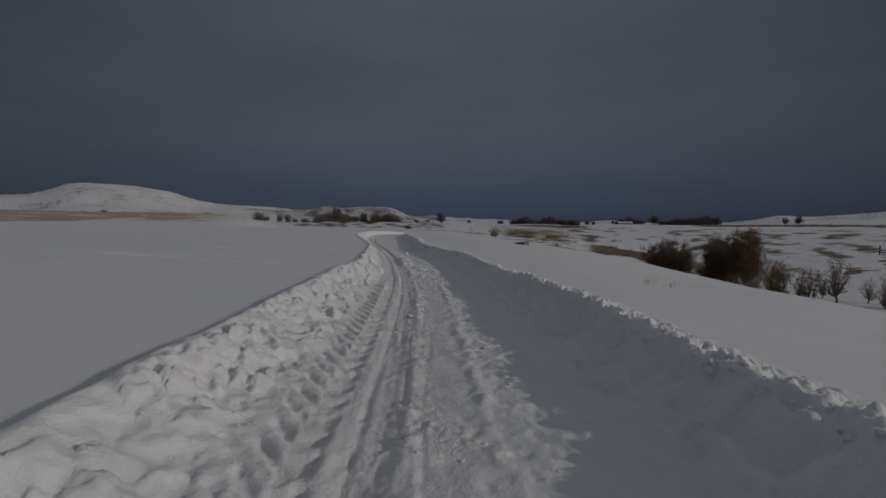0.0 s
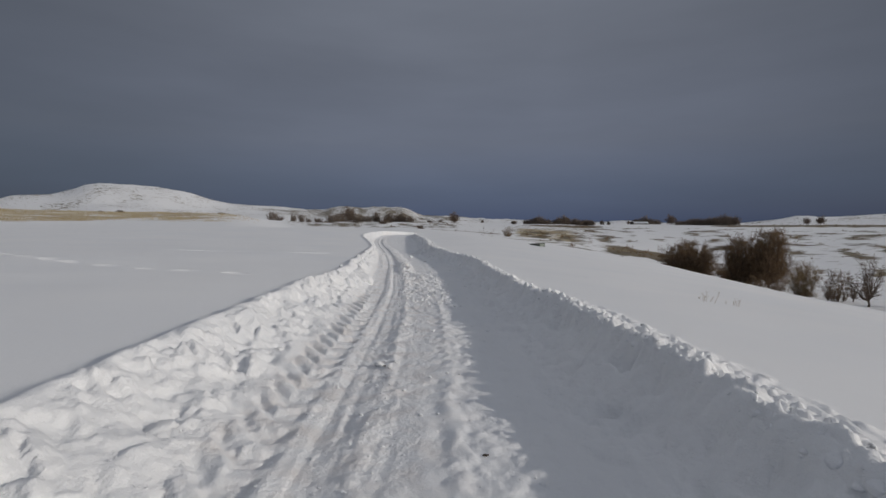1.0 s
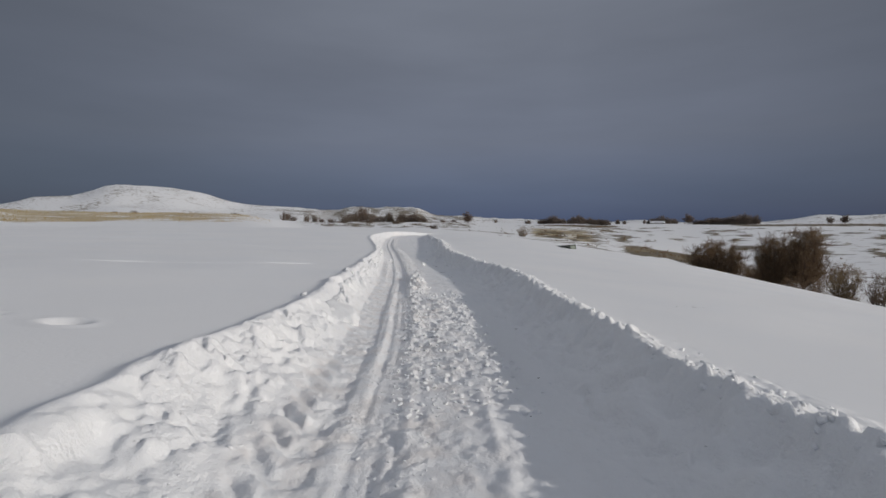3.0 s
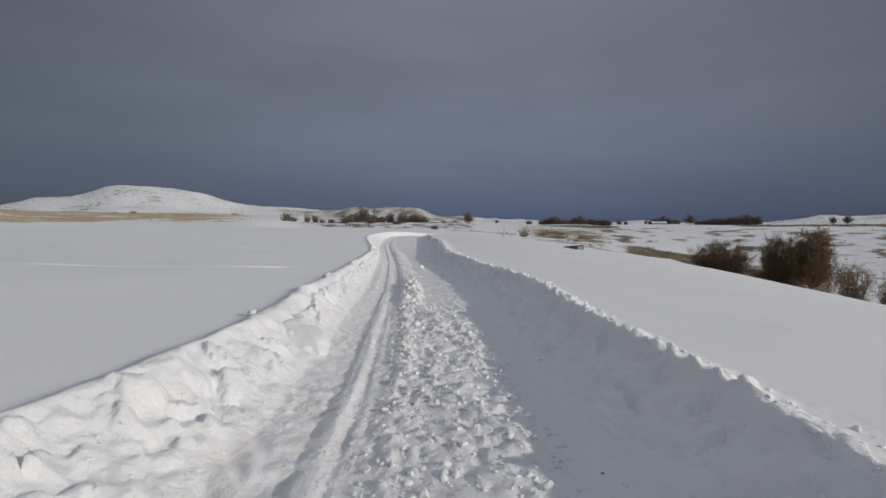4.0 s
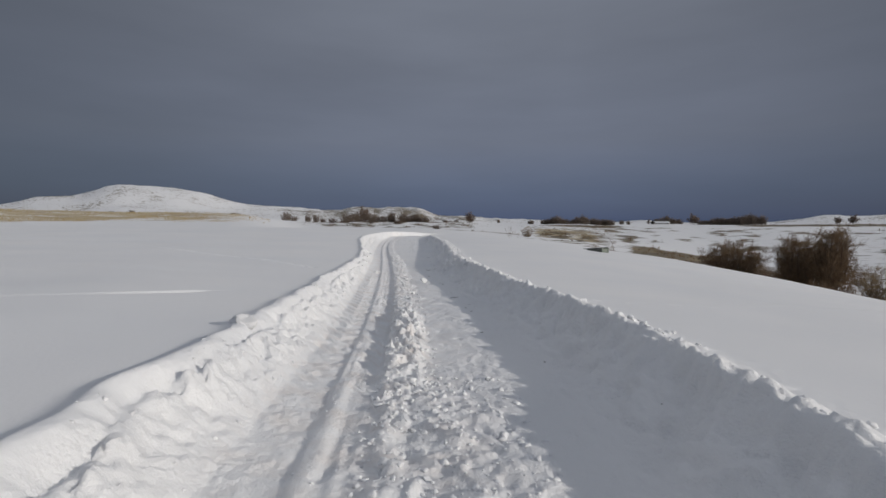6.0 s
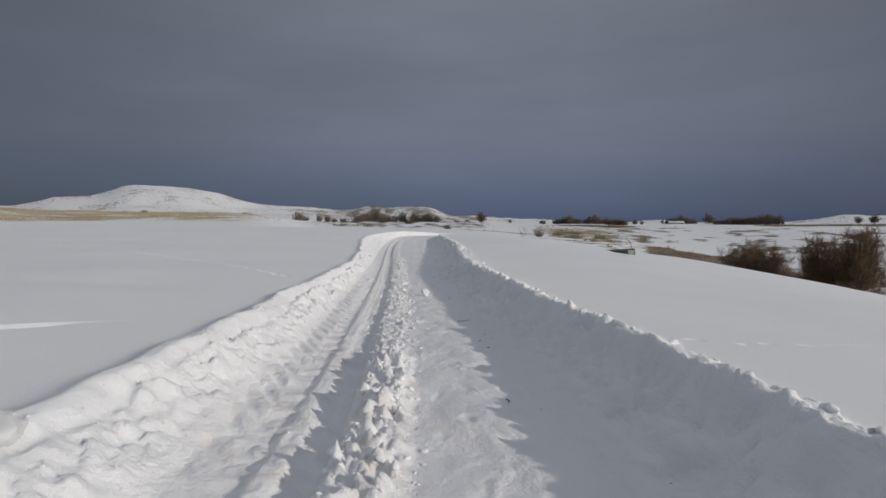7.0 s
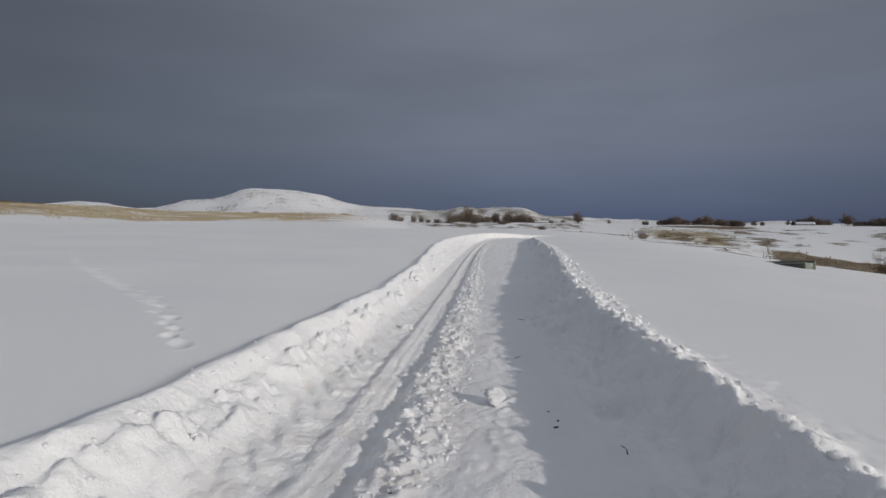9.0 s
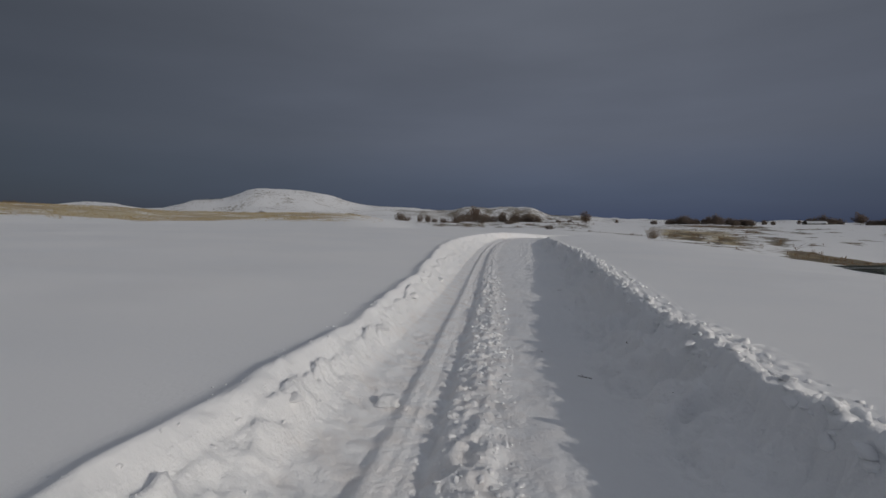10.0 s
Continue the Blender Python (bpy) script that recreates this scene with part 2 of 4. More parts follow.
def groove_line(y):
    return line(y, [-9.5, 0.2, 1.6, 2.9, 4.3, 5.6, 7.5, 9, 10.3, 12.7, 14, 16, 17.6, 19.7, 21.2, 22.7, 24.7, 26.6, 30.2, 33.5, 38, 42.3, 46.7, 51.2, 54.6, 60],
                [-2.0, -1.42, -1.31, -1.21, -1.11, -1.03, -0.95, -0.91, -0.93, -0.97, -0.96, -1.03, -1.10, -1.20, -1.28, -1.37, -1.50, -1.62, -1.90, -2.12, -2.4, -2.55, -2.6, -2.3, -1.8, 2])


def floor_level(y):
    return line(y, [-12, 1.5, 4.3, 7.5, 10.3, 14, 17.6, 22.7, 26.6, 30.3, 38, 42.5, 47, 51.5, 55, 78],
                [0.08, 0.02, 0.01, -0.01, -0.06, -0.11, -0.15, -0.20, -0.23, -0.29, -0.33, -0.29, -0.22, -0.12, -0.10, -0.9])


def left_level(y):
    return line(y, [-33, 1.5, 7.4, 10.3, 13.9, 17.6, 19.7, 22.6, 26.5, 30, 33.5, 38, 42, 47, 51.3, 55, 70, 110],
                [0.55, 0.34, 0.33, 0.29, 0.23, 0.16, 0.13, 0.13, 0.15, 0.21, 0.26, 0.28, 0.30, 0.31, 0.30, 0.29, 0.0, -1.5])


def right_level(y):
    return line(y, [-33, 1.7, 3.5, 5.7, 7.6, 10.4, 12.8, 14, 16, 19.7, 22.7, 26.7, 34, 38.5, 43, 47.5, 55.5, 68, 110],
                [0.5, 0.31, 0.32, 0.29, 0.255, 0.21, 0.205, 0.18, 0.15, 0.125, 0.10, 0.09, 0.06, 0.04, 0.04, 0.05, 0.08, 0.0, -1.5])


def bank_level(x, y):
    m = ss(-2.4, 1.2, x)
    return left_level(y) * (1 - m) + right_level(y) * m


TRAILS = (  # stations, step, side sway, size, depth
    (((-8.35, 10.24), (-6.86, 9.21), (-5.95, 8.87), (-4.69, 8.26), (-4.1, 8.3), (-2.6, 7.8)), 0.74, 0.01, 0.15, 0.024),
    (((-12.5, 27.2), (-7.1, 22.6), (-5.4, 21.4), (-4.17, 20.5), (-3.4, 19.8), (-2.6, 18.9)), 0.27, 0.035, 0.066, 0.013),
    (((1.5, 14.8), (1.83, 14.79), (2.48, 14.92), (3.42, 15.33), (6.0, 16.6), (11.0, 18.0)), 0.30, 0.02, 0.055, 0.010),
)


def trail_prints():
    rnd = random.Random(5)
    for pts, step, sway, size, depth in TRAILS:
        side, carry = 1, 0.0
        for (x0, y0), (x1, y1) in zip(pts, pts[1:]):
            n = math.hypot(x1 - x0, y1 - y0)
            s = carry
            while s < n:
                f = s / n
                nx, ny = -(y1 - y0) / n, (x1 - x0) / n
                off = side * sway + rnd.uniform(-0.03, 0.03)
                yield (x0 + f * (x1 - x0) + off * nx, y0 + f * (y1 - y0) + off * ny,
                       (x1 - x0) / n, (y1 - y0) / n, size * rnd.uniform(0.8, 1.25), depth * rnd.uniform(0.8, 1.3))
                side = -side
                s += step * rnd.uniform(0.8, 1.25)
            carry = s - n


HILLS = (  # bearing, spread in degrees, height
    (-64, 5, 34), (-54, 4, 32), (-48.5, 3, 41), (-41, 2.5, 68), (-36, 2, 76), (-32, 2.5, 91), (-27.5, 2.5, 67),
    (-22, 3.5, 51), (-15, 4, 47), (-7.5, 2.5, 45), (-2.5, 2, 47), (1, 1.5, 34), (6, 4, 28), (16, 5, 17), (32, 2.2, 13),
    (48.5, 2.2, 15), (57, 5, 27), (80, 10, 30), (110, 12, 40), (150, 14, 35), (-90, 12, 50), (-130, 14, 45), (-170, 12, 30))
HILL_R = 1500.0


def polar(x, y):
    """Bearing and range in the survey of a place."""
    dx, dy = x - EYE0[0], y - EYE0[1]
    side, ahead = dx * math.cos(TURN) - dy * math.sin(TURN), (dy * math.cos(TURN) + dx * math.sin(TURN)) / DRAWN
    return (np.degrees(np.arctan2(side, ahead) + AXIS) + 180) % 360 - 180, np.hypot(side, ahead)


def valley(b):
    return np.interp(b, [-180, -60, -26, -10, 0, 12, 22, 30, 38, 70, 110, 180], [-1, -1, -1.2, -2.2, -3, -5, -8, -12, -15, -15, -8, -1])


def far_level(b, r):
    v = ss(45, 100, r) * (1 - np.clip((r - 160) / 450, 0, 1))
    z = valley(b) * v + 0.7
    wl_ = ss(-14, -24, b) * (b > -150)
    z = z * (1 - wl_) + wl_ * (1.0 + (5.6 + 2.6 * ss(-40, -52, b)) * ss(85, 265, r) * ss(1100, 400, r))
    z = z + 3.0 * ss(280, 430, r) * ss(14, 4, b) * ss(-28, -17, b)
    radial = np.where(r < HILL_R, np.exp(-((r - HILL_R) / 420.0) ** 2), np.exp(-((r - HILL_R) / 1400.0) ** 2))
    for hb, hs, hh in HILLS:
        d = (b - hb + 180) % 360 - 180
        z = z + hh * radial * np.exp(-0.5 * (d / hs) ** 2)
    return z


def field_level(x, y):
    """The snow field, with neither road nor footprints."""
    a, xl, xr = bank_level(x, y), left_edge(y), right_edge(y)
    dl, dr = np.maximum(0, np.minimum(xl, -2.0) - x), np.maximum(0, x - np.minimum(xr, 1.3))
    mark = station(y)
    c1 = np.clip(0.12 - 0.0037 * mark, 0.0, 0.14)
    bent = np.minimum(dr, 26)
    c2 = np.clip(0.0034 + 0.00008 * mark, 0.0036, 0.0062)
    fall = c1 * dr + c2 * bent ** 2 + (dr - bent) * c2 * 52
    near = a + 0.65 * (1 - np.exp(-dl / 12.0)) - fall
    near = np.maximum(near, -11 + 0 * near)
    b, r = polar(x, y)
    w = ss(80, 130, r) * ss(30, 20, b) + ss(106, 150, r) * ss(20, 30, b)
    z = near * (1 - w) + far_level(b, r) * w
    z = z + 0.05 * fbm(x / 7, y / 5, 3, 3) * ss(0.3, 3, dl + dr) + 0.005 * gnoise(x / 1.6, y / 0.6, 9) * ss(0.3, 1.5, dl + dr)
    z = z + ss(60, 200, r) * 0.9 * fbm(x / 60, y / 60, 3, 21) + ss(500, 1100, r) * (7 * fbm(x / 330, y / 330, 3, 31) - 9 * np.abs(fbm(x / 150, y / 210, 3, 33)))
    return z


def ground_level(x, y):
    z = field_level(x, y)
    strip = (x > -14) & (x < 16) & (y > -10) & (y < 67)
    if not strip.any():
        return z
    X, Y, Z = x[strip], y[strip], z[strip]
    # footprints
    for px, py, tx, ty, size, depth in PRINTS:
        box = (np.abs(X - px) < 0.7) & (np.abs(Y - py) < 0.7)
        if box.any():
            u = (X[box] - px) * tx + (Y[box] - py) * ty
            v = -(X[box] - px) * ty + (Y[box] - py) * tx
            d = np.sqrt((u / (size * 1.3)) ** 2 + (v / (size * 0.75)) ** 2)
            Z[box] += -depth * 1.6 * np.exp(-d ** 4) + 0.35 * depth * np.exp(-((d - 1.5) / 0.4) ** 2)
    # one drag line across the field
    drag = line(X, [-26, -5.74, -4.48, -3.69, -2.5], [13.3, 13.67, 13.75, 14.31, 15.3])
    dd = (Y - drag) / 0.055
    Z += ss(-8.0, -6.0, X) * ss(-2.6, -3.2, X) * (0.35 + 0.65 * ss(-0.2, 0.1, gnoise(X / 0.9, X * 0 + 7.7, 123))) * (0.014 * np.exp(-((dd - 1.3) ** 2)) - 0.020 * np.exp(-dd ** 2))
    z = z.copy()
    corridor = (X > left_edge(Y) - 1.0) & (X < right_edge(Y) + 1.2)
    if not corridor.any():
        z[strip] = Z
        return z
    around = Z
    X, Y, Z = X[corridor], Y[corridor], Z[corridor]
    Q = station(Y)
    live = ss(58, 55, Q) * (1 - ss(46, 49, Q) * ss(1.6, 3.6, X))
    # ragged edges of the cutting
    jag = 0.07 * gnoise(Y / 1.2, X * 0 + 3.3, 41) + 0.035 * gnoise(Y / 0.33, X * 0 + 1.7, 42)
    nick = 0.05 * gnoise(Y / 0.16, X * 0, 43) + 0.03 * gnoise(Y / 0.07, X * 0, 46)
    xl, xr, xg = left_edge(Y) + jag, right_edge(Y) + jag + 0.8 * nick, groove_line(Y)
    zf = floor_level(Y) + 0.15 * np.clip(-0.15 - (X - xg), 0, 0.5)
    fl = xg - 0.60 + 0.05 * gnoise(Y / 0.8, X * 0, 44)
    fr = right_edge(Y) - 0.80 + 0.07 * gnoise(Y / 0.9, X * 0 + 5, 45)
    tl = np.clip((X - xl) / np.maximum(fl - xl, 0.2), 0, 1)
    tr = np.clip((xr - X) / np.maximum(xr - fr, 0.2), 0, 1)
    cut = np.where(X < (xl + xr) / 2, tl, tr)
    sl = tl ** 1.15 * (1.6 - 0.6 * tl)
    sr = 1 - (1 - tr) ** 2.3
    depth = np.where(X < (xl + xr) / 2, np.clip(sl, 0, 1), sr)
    inside = (X > xl) & (X < xr)
    c2, v2 = cells(X / 0.13, Y / 0.14, 60)
    c3, v3 = cells(X / 0.06, Y / 0.065, 70)
    lump2 = np.clip(1 - (c2 / 0.6) ** 2, 0, 1) * (v2 > 0.3) * (0.3 + 0.8 * v2)
    lump3 = np.clip(1 - (c3 / 0.6) ** 2, 0, 1) * (v3 > 0.45) * v3
    wx, wy = 0.35 * gnoise(X * 4, Y * 4, 53), 0.35 * gnoise(X * 4, Y * 4, 54)
    _, plate1 = cells(X / 0.26 + wx, Y / 0.30 + wy, 55)
    _, plate2 = cells(X / 0.12 + wy, Y / 0.13 - wx, 65, 26.0)
    _, plate3 = cells(X / 0.06 + wx, Y / 0.065 + wy, 75)
    b1 = np.abs(gnoise(X / 0.30 + 0.5 * wx, Y / 0.34 + 0.5 * wy, 56))
    chop = 0.35 + 0.65 * ss(-0.25, 0.25, gnoise(X / 0.5, Y / 0.7, 59))
    f1 = facets(X / 0.27 + wx, Y / 0.30 + wy, 130, 16.0)
    f2 = facets(X / 0.13 + wy, Y / 0.14 - wx, 140)
    f3 = facets(X / 0.065 + wx, Y / 0.07 + wy, 150)
    # left bank: chunky all over at first; further on a smooth shoulder, a broken ledge and a lumpy foot
    chunky = ss(8.4, 6.8, Q)
    ledge = 0.46 + 0.12 * gnoise(Y / 1.3, X * 0 + 0.4, 160) + 0.05 * gnoise(Y / 0.31, X * 0 + 0.8, 161)
    k1, k2, k3 = ss(-0.2, 0.35, f1), ss(-0.14, 0.28, f2), ss(-0.05, 0.24, f3)
    across = tl - ledge
    row = np.exp(-(across / 0.085) ** 2) * (0.35 + 0.65 * ss(-0.25, 0.15, gnoise(Y / 0.8, X * 0, 162)))
    shoulder = ss(-0.02, -0.10, across)
    foot = ss(0.02, 0.10, across)
    shaped = -0.022 * np.exp(-((across + 0.13) / 0.06) ** 2) + row * (0.014 + 0.036 * k2 + 0.028 * k3 + 0.012 * f2)
    shaped += shoulder * (0.020 * b1 + 0.008 * f1 + 0.010 * k2 * k1 + 0.004 * k3) + foot * (0.018 * f1 + 0.028 * k2 * chop + 0.022 * k3 + 0.008 * lump3)
    rugged = 0.020 * k1 + 0.022 * f1 + (0.030 * k2 + 0.014 * f2) * (0.3 + 0.7 * chop) + 0.020 * k3 * chop + 0.008 * lump3 + 0.016 * b1 - 0.02
    slabs = chunky * rugged + (1 - chunky) * shaped
    # floor with its lanes
    g = X - xg
    lug_on = np.clip(ss(6.2, 4.0, Q) + 0.42 * ss(10.2, 11.5, Q) * ss(20, 16, Q) + 0.2 * ss(22, 20, Q), 0, 1)
    lane = ss(-0.61, -0.55, g) * ss(-0.22, -0.27, g)
    heel = g + 0.41
    q = (Y + 1.3 * np.minimum(heel, 0) - 0.2 * np.maximum(heel, 0) + 0.025 * gnoise(X * 5, Y * 5, 80)) / 0.265
    bar = 0.5 + 0.5 * np.sin(2 * math.pi * q)
    bar = np.where(heel < 0, ss(0.05, 0.70, bar), 0.75 * ss(0.35, 0.80, bar))
    lanes = lane * (-0.029 + 0.038 * bar * lug_on * (0.9 + 0.3 * gnoise(X / 0.3, Y / 0.4, 88)) + 0.008 * (1 - lug_on) * lump2 + 0.006 * lump3)
    ridge = (0.012 * np.exp(-((g + 0.2) / 0.07) ** 2) + 0.016 * ss(4.3, 5.8, Q) * ss(10.8, 9.4, Q) * np.exp(-((g + 0.17) / 0.035) ** 2)) * (0.8 + 0.4 * gnoise(X * 0, Y / 0.5, 81))
    wide = ss(9, 11, Q) * (1 - 0.9 * ss(12.0, 13.6, Q))
    trough = (-0.009 - 0.020 * ss(9, 11, Q) - 0.030 * wide) * np.exp(-(g / 0.065) ** 2) - 0.011 * np.exp(-((g + 0.10) / 0.03) ** 2)
    single = ss(4.3, 5.8, Q) * ss(10.8, 9.4, Q)
    trough = trough * (1 - 0.8 * single)
    late = ss(9.0, 11.0, Q)
    heap = late * (0.016 + 0.058 * wide + 0.010 * gnoise(X * 0, Y / 0.7, 82)) * ss(0.02, 0.10, g) * ss(0.46, 0.28, g) * (0.8 + 0.7 * f2 + 0.7 * f3 + 0.5 * lump3)
    early = (1 - late) * 0.018 * np.exp(-((g - 0.16) / 0.06) ** 2) * (0.6 + lump2)
    crumb_on = ss(4.5, 6.5, Q) * ss(10.6, 9.0, Q) * ss(0.02, 0.15, g) * ss(1.05, 0.75, g)
    crumbs = crumb_on * (0.022 * f2 + 0.012 * f3 + 0.008 * lump2 + 0.005 * lump3)
    rut = ss(7, 4, Q) * 0.016 * np.exp(-((g - 0.62 - 0.05 * gnoise(X * 0, Y / 0.6, 84)) / 0.05) ** 2) * (0.5 + lump2)
    rough = 0.011 * fbm(X / 0.30, Y / 0.42, 4, 83) + 0.010 * lump3 * (ss(0.3, 0.6, gnoise(X / 0.7, Y / 0.9, 85) + 0.25) + 0.2)
    dents = -0.012 * ss(0.35, 0.6, gnoise(X / 0.16, Y / 0.2, 86)) * ss(0.0, 0.3, gnoise(X / 1.3, Y / 1.5, 87))
    ruts = ss(-0.32, -0.24, g) * ss(0.36, 0.26, g) * (0.007 * gnoise(g / 0.045, Y / 1.6, 120) + 0.005 * gnoise(g / 0.022, Y / 0.7, 121) + 0.008 * k3 * chop * ss(-0.10, 0.0, g))
    berm = 0.022 * ss(8, 5, Q) * np.exp(-((g - 1.12 - 0.06 * gnoise(X * 0, Y / 1.2, 122)) / 0.10) ** 2) * (0.7 + 0.8 * plate2)
    tread = ss(7, 5, Q) * ss(0.40, 0.55, g) * ss(1.15, 0.95, g) * (0.007 * f2 + 0.006 * f3)
    shade_side = ss(1.15, 1.35, g) * (0.03 * np.abs(gnoise(X / 0.30, Y / 0.45, 124)) + 0.02 * f1 + 0.016 * f2 + 0.008 * f3 - 0.01)
    fine_floor = shade_side + lanes + ruts + berm + tread + ridge + trough + heap + early + crumbs + rut + rough + dents
    flat = ss(0.75, 1.0, cut)
    # banks
    face_l = (X < (xl + xr) / 2) * ss(0.0, 0.16, tl) * ss(1.0, 0.75, tl) * inside
    face_r = (X >= (xl + xr) / 2) * ss(0.03, 0.14, tr) * ss(1.0, 0.45, tr) * inside
    zz = np.where(inside, Z + (zf - Z) * depth, Z)
    zz += np.where(inside, flat * fine_floor, 0)
    zz += face_l * (slabs + 0.01 * lump3 * (plate2 > 0.6) + 0.035 * fbm(X / 0.6, Y / 0.7, 4, 90))
    zz += face_r * (1 + 0.8 * ss(17, 20, Q)) * (0.06 * np.abs(gnoise(X / 0.42, Y / 0.55, 91)) + 0.07 * f1 + 0.035 * f2 + 0.012 * f3 + 0.08 * b1 * chop + 0.08 * fbm(X / 0.9, Y / 1.1, 3, 95) - 0.05)
    # spilled rims
    hl = 0.076 - 0.008 * ss(4, 6, Q) + 0.035 * gnoise(X * 0, Y / 1.8, 92) + 0.014 * gnoise(X * 0, Y / 0.5, 93)
    dl = X - xl - 0.05
    rim_l = hl * np.where(dl < 0, np.exp(-(dl / 0.13) ** 2), np.exp(-(dl / 0.27) ** 2)) * (0.95 + ss(-0.02, 0.12, dl) * (0.14 * f1 + 0.16 * f2))
    hr = 0.042 + 0.02 * gnoise(X * 0, Y / 1.3, 94) + 0.05 * np.maximum(0, gnoise(X / 0.3, Y / 0.24, 96) - 0.06) + 0.04 * np.maximum(0, gnoise(X / 0.12, Y / 0.10, 97))
    spill = 0.12 + 0.3 * gnoise(X * 0, Y / 3.0, 98) + 0.9 * ss(5.0, 3.5, Q) + 0.7 * ss(18, 20, Q)
    dr = X - xr
    spill = np.clip(spill, 0, 1.6)
    rim_r = np.where(dr > 0, np.exp(-(dr / 0.15) ** 2), np.exp(-(dr / 0.10) ** 2)) * hr * (0.75 + 0.15 * (plate1 - 0.4) * spill + 0.3 * (plate2 - 0.5) * spill + 0.4 * k3)
    rim_r += spill * (0.014 * (plate2 - 0.35) + 0.026 * (plate3 - 0.35) + 0.016 * k3) * ss(0.0, 0.08, dr) * ss(0.55, 0.32, dr + 0.2 * wx)
    rim_r += 0.02 * spill * lump3 * ss(-0.02, 0.05, dr) * ss(0.4, 0.2, dr)
    zz += rim_l + rim_r
    around[corridor] = Z * (1 - live) + zz * live
    z[strip] = around
    return z


PRINTS = list(trail_prints())


def level(x, y):
    """Height of the finished ground under one place."""
    return float(ground_level(np.array([float(x)]), np.array([float(y)]))[0])


def spaced(lo, hi, mid_lo, mid_hi, step, near_lo, near_hi, near_step, growth):
    """Grid stations: fine in the middle, wider outwards."""
    out = list(np.arange(mid_lo, mid_hi, step))
    s, v = step, out[-1]
    while v < hi:
        s = min(s * 1.06, near_step) if v < near_hi else s * growth
        v += s
        out.append(v)
    s, v = step, out[0]
    while v > lo:
        s = min(s * 1.06, near_step) if v > near_lo else s * growth
        v -= s
        out.insert(0, v)
    return np.array(out)


def grid_mesh(name, xs, ys, z, mat, layers):
    nx, ny = len(xs), len(ys)
    co = np.empty((ny, nx, 3), np.float32)
    co[..., 0], co[..., 1], co[..., 2] = xs[None, :], ys[:, None], z
    i = np.arange(ny * nx).reshape(ny, nx)
    quads = np.stack([i[:-1, :-1], i[:-1, 1:], i[1:, 1:], i[1:, :-1]], -1).reshape(-1, 4)
    return raw_mesh(name, co.reshape(-1, 3), quads, mat, True, layers)


def raw_mesh(name, co, faces, mat, smooth=True, layers=()):
    faces = np.asarray(faces, np.int32)
    k = faces.shape[1]
    me = bpy.data.meshes.new(name)
    me.vertices.add(len(co))
    me.vertices.foreach_set("co", np.asarray(co, np.float32).ravel())
    me.loops.add(faces.size)
    me.loops.foreach_set("vertex_index", faces.ravel())
    me.polygons.add(len(faces))
    me.polygons.foreach_set("loop_start", np.arange(0, faces.size, k, dtype=np.int32))
    me.polygons.foreach_set("use_smooth", np.full(len(faces), smooth))
    for nm, values in layers:
        me.attributes.new(nm, "FLOAT", "POINT").data.foreach_set("value", np.asarray(values, np.float32).ravel())
    me.update(calc_edges=True)
    me.materials.append(mat)
    return me


# ---------------------------------------------------------------- ground
GX = spaced(-3200, 3200, -2.9, 1.65, 0.018, -9, 8, 0.10, 1.042)
GY = spaced(-700, 3600, -0.6, 23.0, 0.022, -4, 60, 0.13, 1.040)
MX, MY = np.meshgrid(GX, GY)
MZ = ground_level(MX.ravel(), MY.ravel()).reshape(MX.shape)
MB, MR = polar(MX, MY)


def straw_cover(b, r):
    edge = 16 * fbm(b / 7, r / 90, 3, 100)
    v = ss(122, 148, r + edge) * ss(262, 232, r + 0.5 * edge) * ss(-15, -30, b + 4 * gnoise(r / 22, b / 4, 101)) * ss(-95, -85, b)
    v = v * (0.80 + 0.35 * gnoise(b / 5, r / 12, 104))
    w = ss(16, 19, b) * ss(29, 24, b) * ss(182, 205, r + 0.6 * edge) * ss(395, 330, r + edge)
    return v + 1.15 * w * (0.8 + 0.5 * gnoise(b / 3, r / 30, 105))


